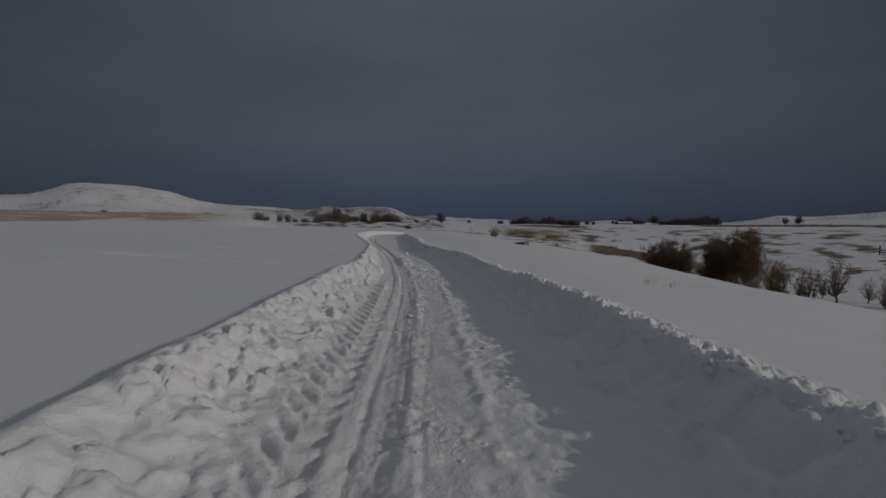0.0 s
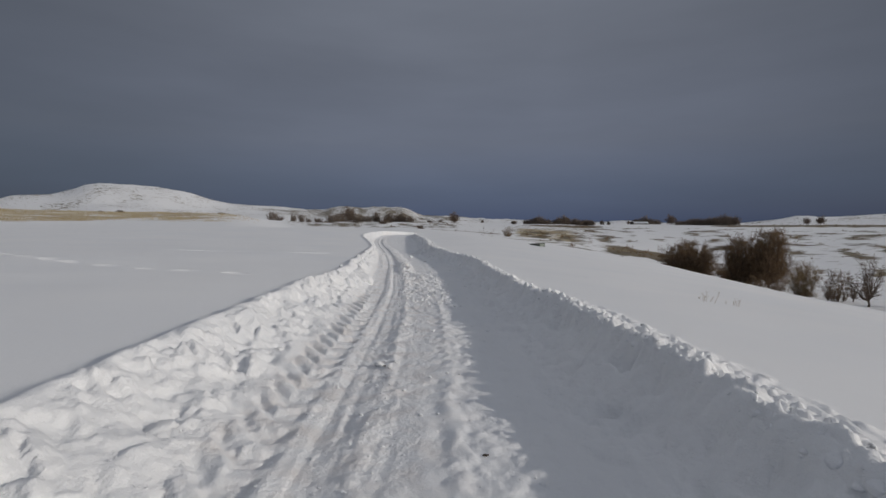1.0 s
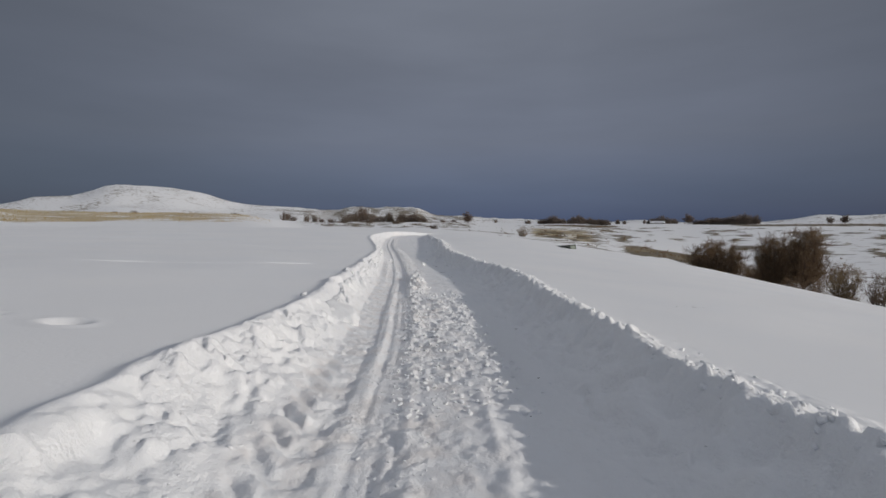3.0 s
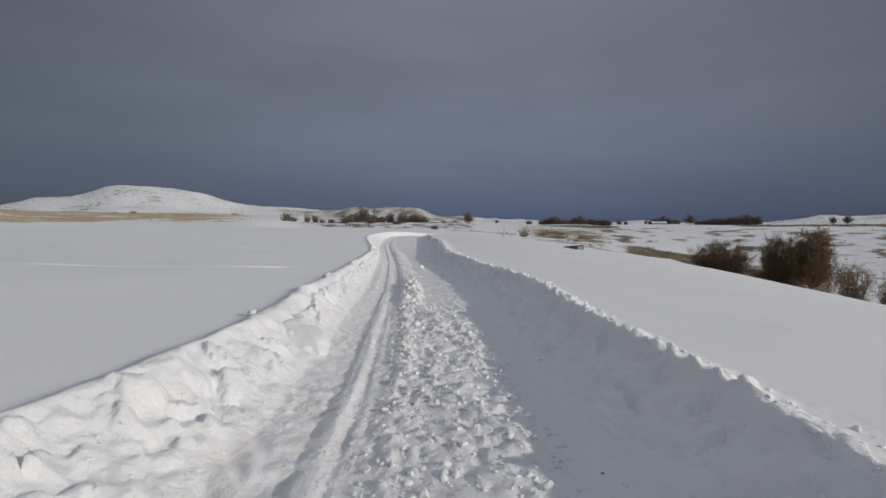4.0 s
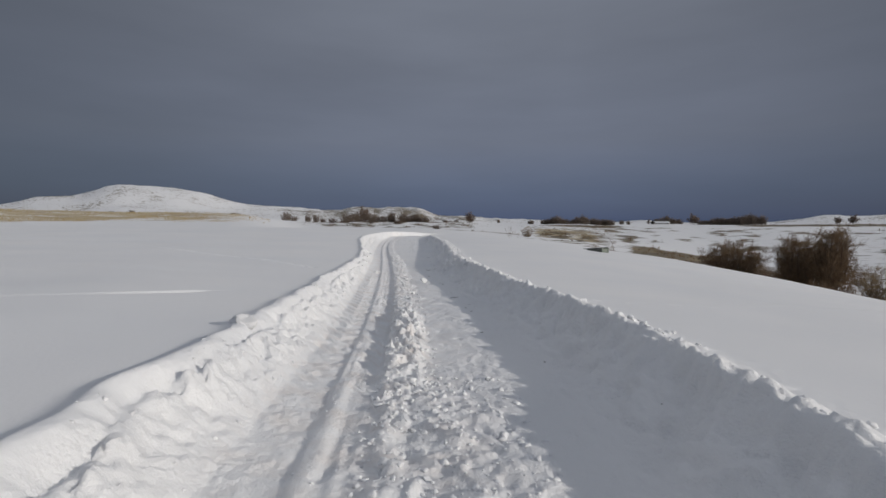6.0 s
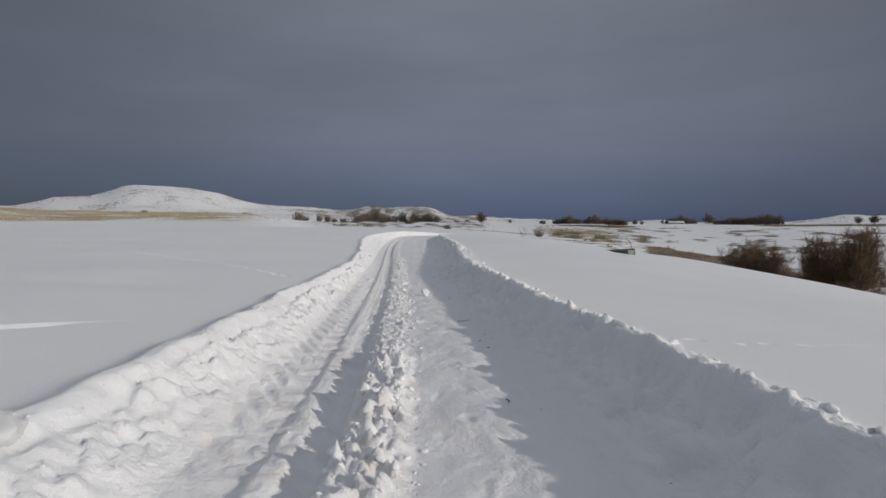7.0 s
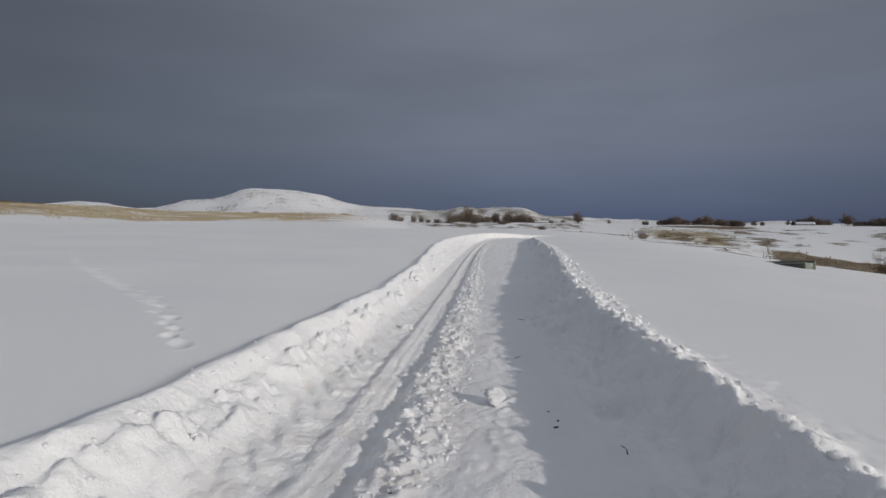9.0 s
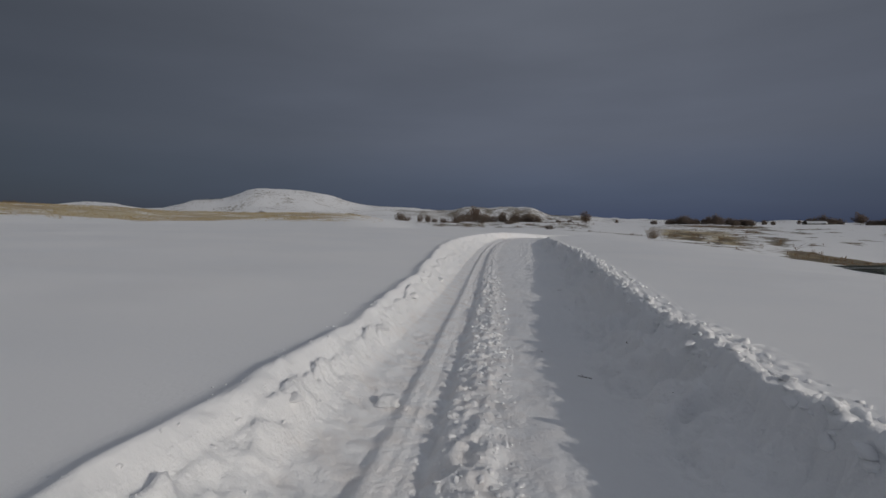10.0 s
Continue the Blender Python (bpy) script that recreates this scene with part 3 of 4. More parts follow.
def heath_cover(b, r):
    edge = 9 * fbm(b / 3, r / 60, 3, 106)
    v = 0.8 * ss(-95, -80, b) * ss(-12, -22, b) * ss(236, 246, r + 0.6 * edge) * ss(268, 254, r + 0.6 * edge)
    v = v + 1.7 * ss(29.5, 32, b) * ss(41, 38, b) * ss(172, 180, r + 0.6 * edge) * ss(212, 203, r + 0.6 * edge)
    v = v + 1.0 * ss(17.5, 19, b) * ss(28, 23, b) * ss(186, 200, r + edge) * ss(300, 250, r + edge) * ss(-0.1, 0.3, gnoise(b / 2.0, r / 20, 114))
    v = v + 0.9 * ss(19, 21, b) * ss(30, 27.5, b) * ss(440, 460, r) * ss(530, 505, r)
    v = v + 0.85 * ss(3, 7, b) * ss(18, 14, b) * ss(208, 214, r + 0.3 * edge) * ss(232, 226, r + 0.3 * edge)
    v = v + 0.54 * ss(12, 20, b) * ss(34, 26, b) * ss(150, 180, r) * ss(560, 480, r) * (0.85 + 0.5 * gnoise(b / 3.6, r / 17, 102))
    # stubble patches on the right, thickened to take in some lens falloff
    v = v + 0.82 * ss(24, 32, b) * ss(72, 62, b) * ss(150, 180, r) * ss(540, 440, r) * ss(0.12, 0.40, gnoise(b / 2.4, r / 34, 110)) * (0.8 + 0.4 * gnoise(b / 0.8, r / 12, 111))
    v = v + 0.75 * ss(40, 43, b) * ss(80, 70, b) * ss(530, 538, r) * ss(585, 575, r) * 1.4
    v = v + 0.9 * ss(42.2, 43.2, b) * ss(46, 44.9, b) * ss(126, 134, r) * ss(168, 150, r) * (0.7 + 0.6 * gnoise(b / 0.5, r / 9, 113))
    v = v + 0.44 * ss(800, 1100, r) * (0.7 + 0.8 * gnoise(b / 2.2, r / 120, 112))
    # thin stubble on the right plain; its darkening also stands in for lens falloff
    v = v + 0.30 * ss(36, 46, b) * ss(80, 66, b) * ss(120, 150, r) * ss(520, 400, r) * (0.7 + 0.6 * gnoise(b / 5, r / 30, 107))
    v = v + 0.84 * ss(-20, -10, b) * ss(14, 6, b) * ss(250, 300, r) * ss(1600, 1300, r) * (1 - 0.42 * ss(600, 900, r)) * (0.62 + 0.75 * gnoise(b / 1.8, r / 60, 103))
    v = v + 0.6 * ss(-80, -60, b) * ss(-16, -24, b) * ss(300, 340, r) * ss(1100, 800, r) * ss(0.25, 0.55, gnoise(b / 3.0, r / 60, 108))
    return v


lane_ = MX - groove_line(MY)
trod = ss(-0.7, -0.55, lane_) * ss(1.0, 0.3, lane_) * ss(58, 52, MY) * ss(-9, -7, MY)
rough_snow = ss(-0.05, 0.15, MX - left_edge(MY)) * ss(0.35, 0.0, MX - right_edge(MY)) * (1 - 0.6 * ss(0.42, 0.52, lane_) * ss(-0.75, -0.95, MX - right_edge(MY)) * (1 - ss(7.0, 8.0, MY) * ss(13.4, 12.2, MY)))
ground = new("ground", grid_mesh("ground", GX, GY, MZ, SNOW,
             (("straw", straw_cover(MB, MR)), ("heath", heath_cover(MB, MR)), ("trodden", trod), ("broken", rough_snow))))
tagged(ground, "snow-covered field with a ploughed track cut through it", "ground", kind="structure")


# ---------------------------------------------------------------- helpers for things
def part(name, me, parent, label=""):
    ob = new(name, me)
    ob.parent = parent
    if label:
        tagged(ob, label)
    return ob


def tubes(name, segs, mat, sides=3):
    """One mesh of tapered sticks. segs: rows of x0 y0 z0 x1 y1 z1 r0 r1."""
    s = np.asarray(segs, float)
    p, q = s[:, 0:3], s[:, 3:6]
    d = q - p
    d /= np.maximum(np.linalg.norm(d, axis=1, keepdims=True), 1e-9)
    ref = np.where(np.abs(d[:, 2:3]) < 0.9, [[0.0, 0, 1]], [[1.0, 0, 0]])
    u = np.cross(d, ref)
    u /= np.linalg.norm(u, axis=1, keepdims=True)
    v = np.cross(d, u)
    co = []
    for end, rad in ((p, s[:, 6:7]), (q, s[:, 7:8])):
        for k in range(sides):
            a = 2 * math.pi * k / sides
            co.append(end + rad * (math.cos(a) * u + math.sin(a) * v))
    n = len(s)
    co = np.stack(co, 1).reshape(-1, 3)
    base = np.arange(n)[:, None] * 2 * sides
    quads = [base + np.array([k, (k + 1) % sides, sides + (k + 1) % sides, sides + k]) for k in range(sides)]
    return raw_mesh(name, co, np.concatenate(quads), mat, True)


def box_mesh(name, size, mat, bevel=0.01, centre=(0, 0, 0), wobble=0.0, seed=0):
    bm = bmesh.new()
    bmesh.ops.create_cube(bm, size=1.0)
    bmesh.ops.scale(bm, vec=size, verts=bm.verts)
    if bevel:
        bmesh.ops.bevel(bm, geom=list(bm.edges), offset=bevel, segments=2, profile=0.6, affect="EDGES")
    rnd = random.Random(seed)
    for v_ in bm.verts:
        v_.co += Vector(centre) + Vector((rnd.uniform(-1, 1), rnd.uniform(-1, 1), rnd.uniform(-1, 1))) * wobble
    me = bpy.data.meshes.new(name)
    bm.to_mesh(me)
    bm.free()
    me.materials.append(mat)
    return me


def thing(name, label, category, x, y, z=None, turn=0.0, group="", sink=0.0):
    ob = new(name)
    ob.matrix_basis = pose(x, y, (level(x, y) if z is None else z) - sink, 0, 0, turn)
    return tagged(ob, label, category, group)


# ---------------------------------------------------------------- bare shrubs and trees
def woody(seed, width, height, stems, twigs, trunk_share=0.0, twig_r=0.02, spread=1.0, tip=1.0, hollow=0.12, foot=0.10, dome=0.0):
    """Sticks of a bare shrub or tree: thick stems with limbs, and the fine twigs of its crown."""
    g = np.random.RandomState(seed)
    wood, ends = [], []
    fork_z = height * trunk_share
    if trunk_share:
        x = y = z = 0.0
        for k in range(3):
            nx, ny, nz = x + g.normal(0, 0.02) * height, y + g.normal(0, 0.02) * height, fork_z * (k + 1) / 3
            wood.append((x, y, z - (0.3 if k == 0 else 0), nx, ny, nz, height * 0.035 * (1 - 0.15 * k), height * 0.035 * (0.85 - 0.15 * k)))
            x, y, z = nx, ny, nz
        root = (x, y, z)
    for i in range(stems):
        a = 2 * math.pi * (i + g.uniform(-0.4, 0.4)) / stems * (1 + 0.618 * (i % 2))
        lean = g.uniform(0.05, 1.0) ** 0.7
        reach = width * 0.5 * lean * g.uniform(0.75, 1.1) * spread
        top = height * g.uniform(0.72, 1.05) * (1 - 0.42 * lean ** 2) * tip
        p = np.array(root if trunk_share else (math.cos(a) * width * foot * g.uniform(0, 1.8), math.sin(a) * width * foot * g.uniform(0, 1.8), -0.3))
        goal = np.array((math.cos(a) * reach, math.sin(a) * reach, top))
        r = height * (0.012 if not trunk_share else 0.018) * g.uniform(0.7, 1.2)
        steps = 5
        prev = p
        for k in range(1, steps + 1):
            f = k / steps
            q = p + (goal - p) * np.array((f ** 0.8, f ** 0.8, f ** 1.15)) + g.normal(0, 0.018 * height, 3) * (k < steps)
            wood.append((*prev, *q, r * (1 - 0.8 * (f - 1 / steps)), r * (1 - 0.8 * f)))
            if f > hollow:
                ends.append((q, (q - prev) / np.linalg.norm(q - prev), f))
            for _ in range(2):
                side = g.normal(0, 1, 3)
                side[2] = abs(side[2]) * 0.7
                side /= np.linalg.norm(side)
                if f > 0.15:
                    ln = height * g.uniform(0.10, 0.20) * (1.2 - 0.5 * f)
                    e = q + side * ln
                    wood.append((*q, *e, r * 0.4 * (1.1 - 0.8 * f), r * 0.15))
                    ends.append((e, side, f))
                    ends.append(((q + e) / 2, side, f))
            prev = q
    fine = []
    for _ in range(twigs):
        q, d, f = ends[g.randint(len(ends))]
        v = d * 0.55 + g.normal(0, 0.55, 3) + np.array((0, 0, 0.45))
        v /= np.linalg.norm(v)
        ln = height * g.uniform(0.05, 0.13)
        s = q + g.normal(0, 0.022 * height, 3)
        if g.uniform() < dome:
            a, u, rho = g.uniform(0, 2 * math.pi), g.uniform(0, 1) ** 0.8, g.uniform(0.25, 1) ** 0.5
            bulge = 0.80 + 0.20 * math.sin(2 * a + seed) * math.sin(3 * a + 2 * seed + 2.5 * u)
            flat = math.sqrt(max(0.0, 1 - u ** 2.2)) * width * 0.5 * rho * bulge
            s = np.array((math.cos(a) * flat, math.sin(a) * flat, 0.93 * height * u * rho * (0.86 + 0.14 * math.sin(3 * a + seed))))
            v = np.array((math.cos(a) * 0.5, math.sin(a) * 0.5, 0.5)) + g.normal(0, 0.5, 3)
            v /= np.linalg.norm(v)
        m = s + v * ln * 0.55
        e = m + (v + g.normal(0, 0.3, 3)) * ln * 0.45
        rr = twig_r * g.uniform(0.6, 1.2)
        fine.append((*s, *m, rr, rr * 0.7))
        fine.append((*m, *e, rr * 0.7, rr * 0.25))
    fine = [f_ for f_ in fine if min(f_[2], f_[5]) > 0.02]
    return wood, fine


def plant(name, label, category, x, y, turn, seed, width, height, stems, twigs, twig_mat, group="", **more):
    ob = thing(name, label, category, x, y, None, turn, group)
    wood, fine = woody(seed, width, height, stems, twigs, **more)
    part("trunk" if more.get("trunk_share") else "branch_work", tubes("branch_work", wood, BARK, 4), ob)
    part("crown", tubes("crown", fine, twig_mat), ob, "fine bare twigs")
    return ob


def again(ob, bearing, dist, turn, sx, sz, label=""):
    x, y = at(bearing, dist)
    c = copy_thing(ob, pose(x, y, level(x, y), 0, 0, turn) @ Matrix.Diagonal((sx, sx, sz, 1)))
    if label:
        tagged(c, label)
    return c


# creek-side willows, the closest ones
CREEK = "bare willows along the creek"
x_, y_ = at(40.6, 100)
plant("willow_bush", "dense brown bare willow bush in the snowy hollow", "bush", x_, y_, 20, 11, 15.2, 8.2, 74, 16000, TWIG_BROWN, CREEK, twig_r=0.029, tip=0.95, foot=0.18, dome=0.32)
x_, y_ = at(46.1, 98)
plant("willow_bush", "tall dark brown leafless willow beside the creek", "bush", x_, y_, 70, 12, 8.4, 9.5, 48, 11000, TWIG_BROWN, CREEK, twig_r=0.029, foot=0.15, dome=0.25)
x_, y_ = at(48.75, 95)
plant("willow_tree", "large bare willow with a dark crooked trunk", "tree", x_, y_, 10, 13, 8.4, 11.0, 34, 9500, TWIG_BROWN, CREEK, trunk_share=0.05, twig_r=0.028, dome=0.22)
x_, y_ = at(51.8, 85)
plant("willow_bush", "low olive-brown bare bush beside larger willows", "bush", x_, y_, 0, 14, 5.4, 5.8, 26, 3000, TWIG_OLIVE, CREEK, twig_r=0.022)
x_, y_ = at(54.5, 85)
low_bush = plant("shrub", "small bare brown shrub in the snowy hollow", "shrub", x_, y_, 40, 15, 5.3, 4.9, 18, 1500, TWIG_BROWN, CREEK, twig_r=0.021)
x_, y_ = at(56.8, 82)
thin_shrub = plant("shrub", "thin leafless shrub with upright branches", "shrub", x_, y_, 0, 16, 5.7, 6.4, 14, 900, TWIG_DARK, CREEK, twig_r=0.02, trunk_share=0.15)
for b_, r_, t_, sx_, sz_ in ((44.0, 150, 30, 1.3, 0.6), (50.9, 170, 80, 1.1, 0.8), (47.6, 119, 140, 0.8, 0.55), (42.9, 121, 200, 0.5, 0.4),
                             (49.5, 117, 75, 0.8, 0.6), (44.4, 138, 333, 0.9, 0.45),
                             (60.6, 108, 15, 0.8, 0.9), (44.8, 142, 100, 1.2, 0.5)):
    again(low_bush, b_, 0.76 * r_, t_, sx_, sz_)
for b_, r_, t_, s_ in ((55.6, 113, 60, 0.45), (59.0, 112, 120, 0.5), (53.9, 108, 200, 0.42)):
    again(thin_shrub, b_, 0.76 * r_, t_, s_, s_)

# far trees, a few built and then repeated
x_, y_ = at(-6.8, 420)
far_tree = plant("bare_tree", "tall dark bare tree far across the snow", "tree", x_, y_, 0, 21, 12.5, 16.5, 22, 2400, TWIG_DARK, "far trees", trunk_share=0.14, twig_r=0.11, spread=1.35, dome=0.15)
x_, y_ = at(-1.3, 440)
far_clump = plant("tree_clump", "rounded clump of bare brown trees far off", "trees", x_, y_, 0, 22, 14, 11, 26, 1700, TWIG_FAR, "far trees", twig_r=0.18, foot=0.16, spread=1.15, tip=0.95, dome=0.6)
x_, y_ = at(-9.5, 396)
far_bush = plant("far_bush", "dark bare bush standing in distant snow", "bush", x_, y_, 0, 23, 11, 8.6, 20, 1100, TWIG_FAR, "far trees", twig_r=0.15, foot=0.12, spread=1.3, tip=0.92, dome=0.35)
CENTRE = ((-17.3, 395, 1.0, 1.0), (-14.6, 405, 0.7, 0.85), (-13.5, 407, 0.65, 0.85), (-11.3, 400, 0.8, 0.55), (-8.7, 440, 0.9, 1.2),
          (-8.0, 448, 0.75, 1.45), (-5.9, 388, 1.1, 1.1), (-4.2, 446, 1.0, 0.85), (-2.1, 357, 0.9, 0.5), (2.0, 432, 0.9, 0.95), (3.5, 231, 0.5, 0.3), (-7.4, 452, 1.2, 1.1), (-5.1, 450, 1.1, 0.8),
          (-0.4, 455, 1.4, 1.0), (1.3, 450, 1.2, 0.85), (-16.4, 402, 0.8, 0.6), (-12.6, 410, 0.6, 0.5), (4.8, 540, 0.8, 0.5), (6.4, 600, 0.7, 0.45))
for k_, (b_, r_, sx_, sz_) in enumerate(CENTRE):
    again(far_bush, b_, r_, 47 * k_, sx_, sz_)
for k_, (b_, r_, sx_, sz_) in enumerate(((-3.0, 446, 0.85, 1.05), (0.6, 438, 1.0, 0.95))):
    again(far_clump, b_, r_, 60 + 47 * k_, sx_, sz_)
again(far_tree, 8.4, 558, 100, 1.05, 0.95, "lone bare tree standing on the far snow field")
again(far_clump, 12.6, 780, 10, 0.6, 0.75)
again(far_clump, 17.2, 641, 50, 0.9, 0.58)
again(far_clump, 29.1, 602, 90, 0.57, 0.6)
again(far_clump, 29.9, 605, 130, 0.45, 0.5)
grow = random.Random(31)


def grove(b0, b1, step, dist, profile):
    """A row of touching clumps, whose height follows a few stations along it."""
    b = b0
    while b < b1:
        f = (b - b0) / (b1 - b0)
        h = float(np.interp(f, np.linspace(0, 1, len(profile)), profile)) * grow.uniform(0.78, 1.12)
        again(far_clump, b, dist + grow.uniform(-14, 14), grow.uniform(0, 360), grow.uniform(0.75, 1.1), h)
        b += step * grow.uniform(0.75, 1.25)


grove(19.0, 22.4, 0.62, 604, (0.85, 1.05, 0.8))
grove(23.0, 25.3, 0.6, 598, (0.8, 1.25, 0.9))
grove(25.6, 28.2, 0.62, 545, (0.75, 0.85, 0.65))
grove(33.2, 35.8, 0.6, 640, (0.95, 1.15, 0.6))
grove(38.0, 41.0, 0.55, 604, (0.6, 0.9, 0.95))
grove(41.2, 44.2, 0.52, 604, (0.95, 1.2, 1.15))
for k_, (b_, r_, sx_, sz_) in enumerate(((37.2, 601, 0.95, 0.8), (49.8, 586, 0.55, 0.48), (50.9, 580, 0.65, 0.54), (32.3, 638, 0.35, 0.42))):
    again(far_tree, b_, r_, 77 * k_, sx_, sz_)
for k_, (b_, r_, sx_, sz_) in enumerate(((-33.9, 262, 0.36, 0.24), (-35.6, 265, 0.3, 0.16), (-23.5, 270, 0.5, 0.2), (-54.0, 262, 0.6, 0.2), (-57.5, 285, 0.4, 0.3))):
    again(far_bush, b_, r_, 53 * k_, sx_, sz_)

# olive shrub and saplings on the brow of the field
x_, y_ = at(16.6, 194)
plant("shrub", "olive-brown bare shrub on the snowy slope", "shrub", x_, y_, 0, 31, 6.4, 4.9, 20, 1500, TWIG_OLIVE, twig_r=0.035)


def dry_stems(label, x, y, seed, count, height, width, group=""):
    g = np.random.RandomState(seed)
    ob = thing("dry_stems", label, "dry plant", x, y, group=group)
    for _ in range(count):
        segs = []
        p = np.array((g.normal(0, width * 0.3), g.normal(0, width * 0.3), -0.04))
        h = height * g.uniform(0.5, 1.0)
        q = p + np.array((g.normal(0, 0.25) * h, g.normal(0, 0.25) * h, h))
        m = (p + q) / 2 + g.normal(0, 0.05, 3) * h
        r = 0.003 if height < 0.5 else 0.012 * height
        segs += [(*p, *m, r, r * 0.8), (*m, *q, r * 0.8, r * 0.4)]
        for _ in range(5):
            s = m + (q - m) * g.uniform(0, 1)
            e = s + np.array((g.normal(0, 0.5), g.normal(0, 0.5), abs(g.normal(0.4, 0.3)))) * h * 0.3
            segs.append((*s, *e, r * 0.5, r * 0.25))
        part("stem", tubes("stem", segs, TWIG_OLIVE if height < 0.5 else TWIG_DARK), ob)
    return ob


dry_stems("thin dry weed stems poking through field snow", 3.99, 7.78, 41, 7, 0.22, 0.30, "dry weeds in the field")
dry_stems("thin dry weed stems poking through field snow", 4.40, 7.59, 42, 5, 0.18, 0.25, "dry weeds in the field")
dry_stems("pair of bare saplings rising from the snow", 22.4, 67.0, 43, 4, 2.2, 1.0)
x_, y_ = at(13.7, 46)
dry_stems("slender bare sapling on the brow of the field", x_, y_, 44, 3, 1.3, 0.4, "saplings on the brow")
x_, y_ = at(14.9, 45)
dry_stems("slender bare sapling on the brow of the field", x_, y_, 45, 3, 1.0, 0.5, "saplings on the brow")


# ---------------------------------------------------------------- half-buried wooden trough
def wooden_trough():
    ob = new("wooden_trough")
    z = level(8.35, 34.3)
    ob.matrix_basis = pose(8.35, 34.3, z - 0.13, 0, -5.0, -64) @ Matrix.Diagonal((0.84, 0.8, 0.75, 1))
    tagged(ob, "old weathered wooden trough half buried in field snow", "trough")
    for k in range(2):
        part("side_board", box_mesh("side_board", (2.6, 0.04, 0.125), OLD_WOOD, 0.008, (0, -0.24, 0.07 + 0.135 * (k - 0.5)), 0.004, k), ob)
    for k in range(2):
        part("back_board", box_mesh("back_board", (2.6, 0.04, 0.2), OLD_WOOD, 0.008, (0, 0.24, 0.05 + 0.205 * (k - 0.3)), 0.004, 9 + k), ob)
    part("end_board", box_mesh("end_board", (0.05, 0.44, 0.32), PALE_PAINT, 0.01, (1.25, 0, 0.04), 0.005, 4), ob, "pale worn green end board")
    for side in (-0.25, 0.25):
        part("corner_post", box_mesh("corner_post", (0.07, 0.07, 0.40), PALE_PAINT, 0.012, (1.27, side, 0.04), 0.006, 5), ob, "pale worn green corner post")
    part("floor_board", box_mesh("floor_board", (2.5, 0.44, 0.03), OLD_WOOD, 0.006, (0, 0, -0.06), 0.003, 6), ob)
    part("snow_filling", box_mesh("snow_filling", (2.4, 0.44, 0.22), CLOD, 0.06, (-0.05, 0, 0.10), 0.012, 7), ob, "snow lying inside")
    return ob


wooden_trough()


# ---------------------------------------------------------------- far farm building and stock pen
def barn():
    x, y = at(33.65, 618)
    ob = thing("barn", "long low farm building with a snow-covered roof", "building", x, y, None, -34)
    part("wall", box_mesh("wall", (22, 8, 2.4), WALL_PLASTER, 0.05, (0, 0, 0.5)), ob)
    bm = bmesh.new()
    pts = [(-11.6, -4.7, 1.2), (11.6, -4.7, 1.2), (11.6, 4.7, 1.2), (-11.6, 4.7, 1.2), (-10.4, 0, 3.9), (10.4, 0, 3.9)]
    vs = [bm.verts.new(p) for p in pts]
    for f in ((0, 1, 5, 4), (2, 3, 4, 5), (0, 4, 3), (1, 2, 5), (3, 2, 1, 0)):
        bm.faces.new([vs[i] for i in f])
    me = bpy.data.meshes.new("roof")
    bm.to_mesh(me)
    bm.free()
    me.materials.append(CLOD)
    part("roof", me, ob, "roof under thick snow")
    for k in range(5):
        part("window", box_mesh("window", (1.2, 0.15, 0.8), DARK_WOOD, 0.03, (-9 + 4 * k, -4.05, 0.9)), ob)
    part("door", box_mesh("door", (2.2, 0.16, 1.7), DARK_WOOD, 0.03, (9.4, -4.05, 0.6)), ob)
    return ob


barn()


def shed():
    x, y = at(32.75, 612)
    ob = thing("shed", "small dark wooden shed with a pointed roof", "building", x, y, None, -34)
    part("wall", box_mesh("wall", (4.4, 4.4, 2.8), DARK_WOOD, 0.05, (0, 0, 1.0)), ob)
    bm = bmesh.new()
    vs = [bm.verts.new(p) for p in ((-2.6, -2.5, 2.2), (2.6, -2.5, 2.2), (2.6, 2.5, 2.2), (-2.6, 2.5, 2.2), (0, -2.5, 5.0), (0, 2.5, 5.0))]
    for f in ((0, 1, 4), (3, 5, 2), (0, 4, 5, 3), (1, 2, 5, 4), (3, 2, 1, 0)):
        bm.faces.new([vs[i] for i in f])
    me = bpy.data.meshes.new("roof")
    bm.to_mesh(me)
    bm.free()
    me.materials.append(DARK_WOOD)
    part("roof", me, ob)
    return ob


shed()


def stock_pen():
    x, y = at(58.3, 250)
    ob = thing("fence_frame", "dark wooden fence frame standing in distant snow", "fence", x, y, None, -40)
    for px in (-4.5, 0.0, 4.5):
        part("post", box_mesh("post", (0.45, 0.45, 4.4), DARK_WOOD, 0.04, (px, 0, 1.7)), ob)
    for pz in (1.0, 2.0):
        part("rail", box_mesh("rail", (9.4, 0.25, 0.45), DARK_WOOD, 0.04, (0, 0.2, pz)), ob)
    return ob


stock_pen()


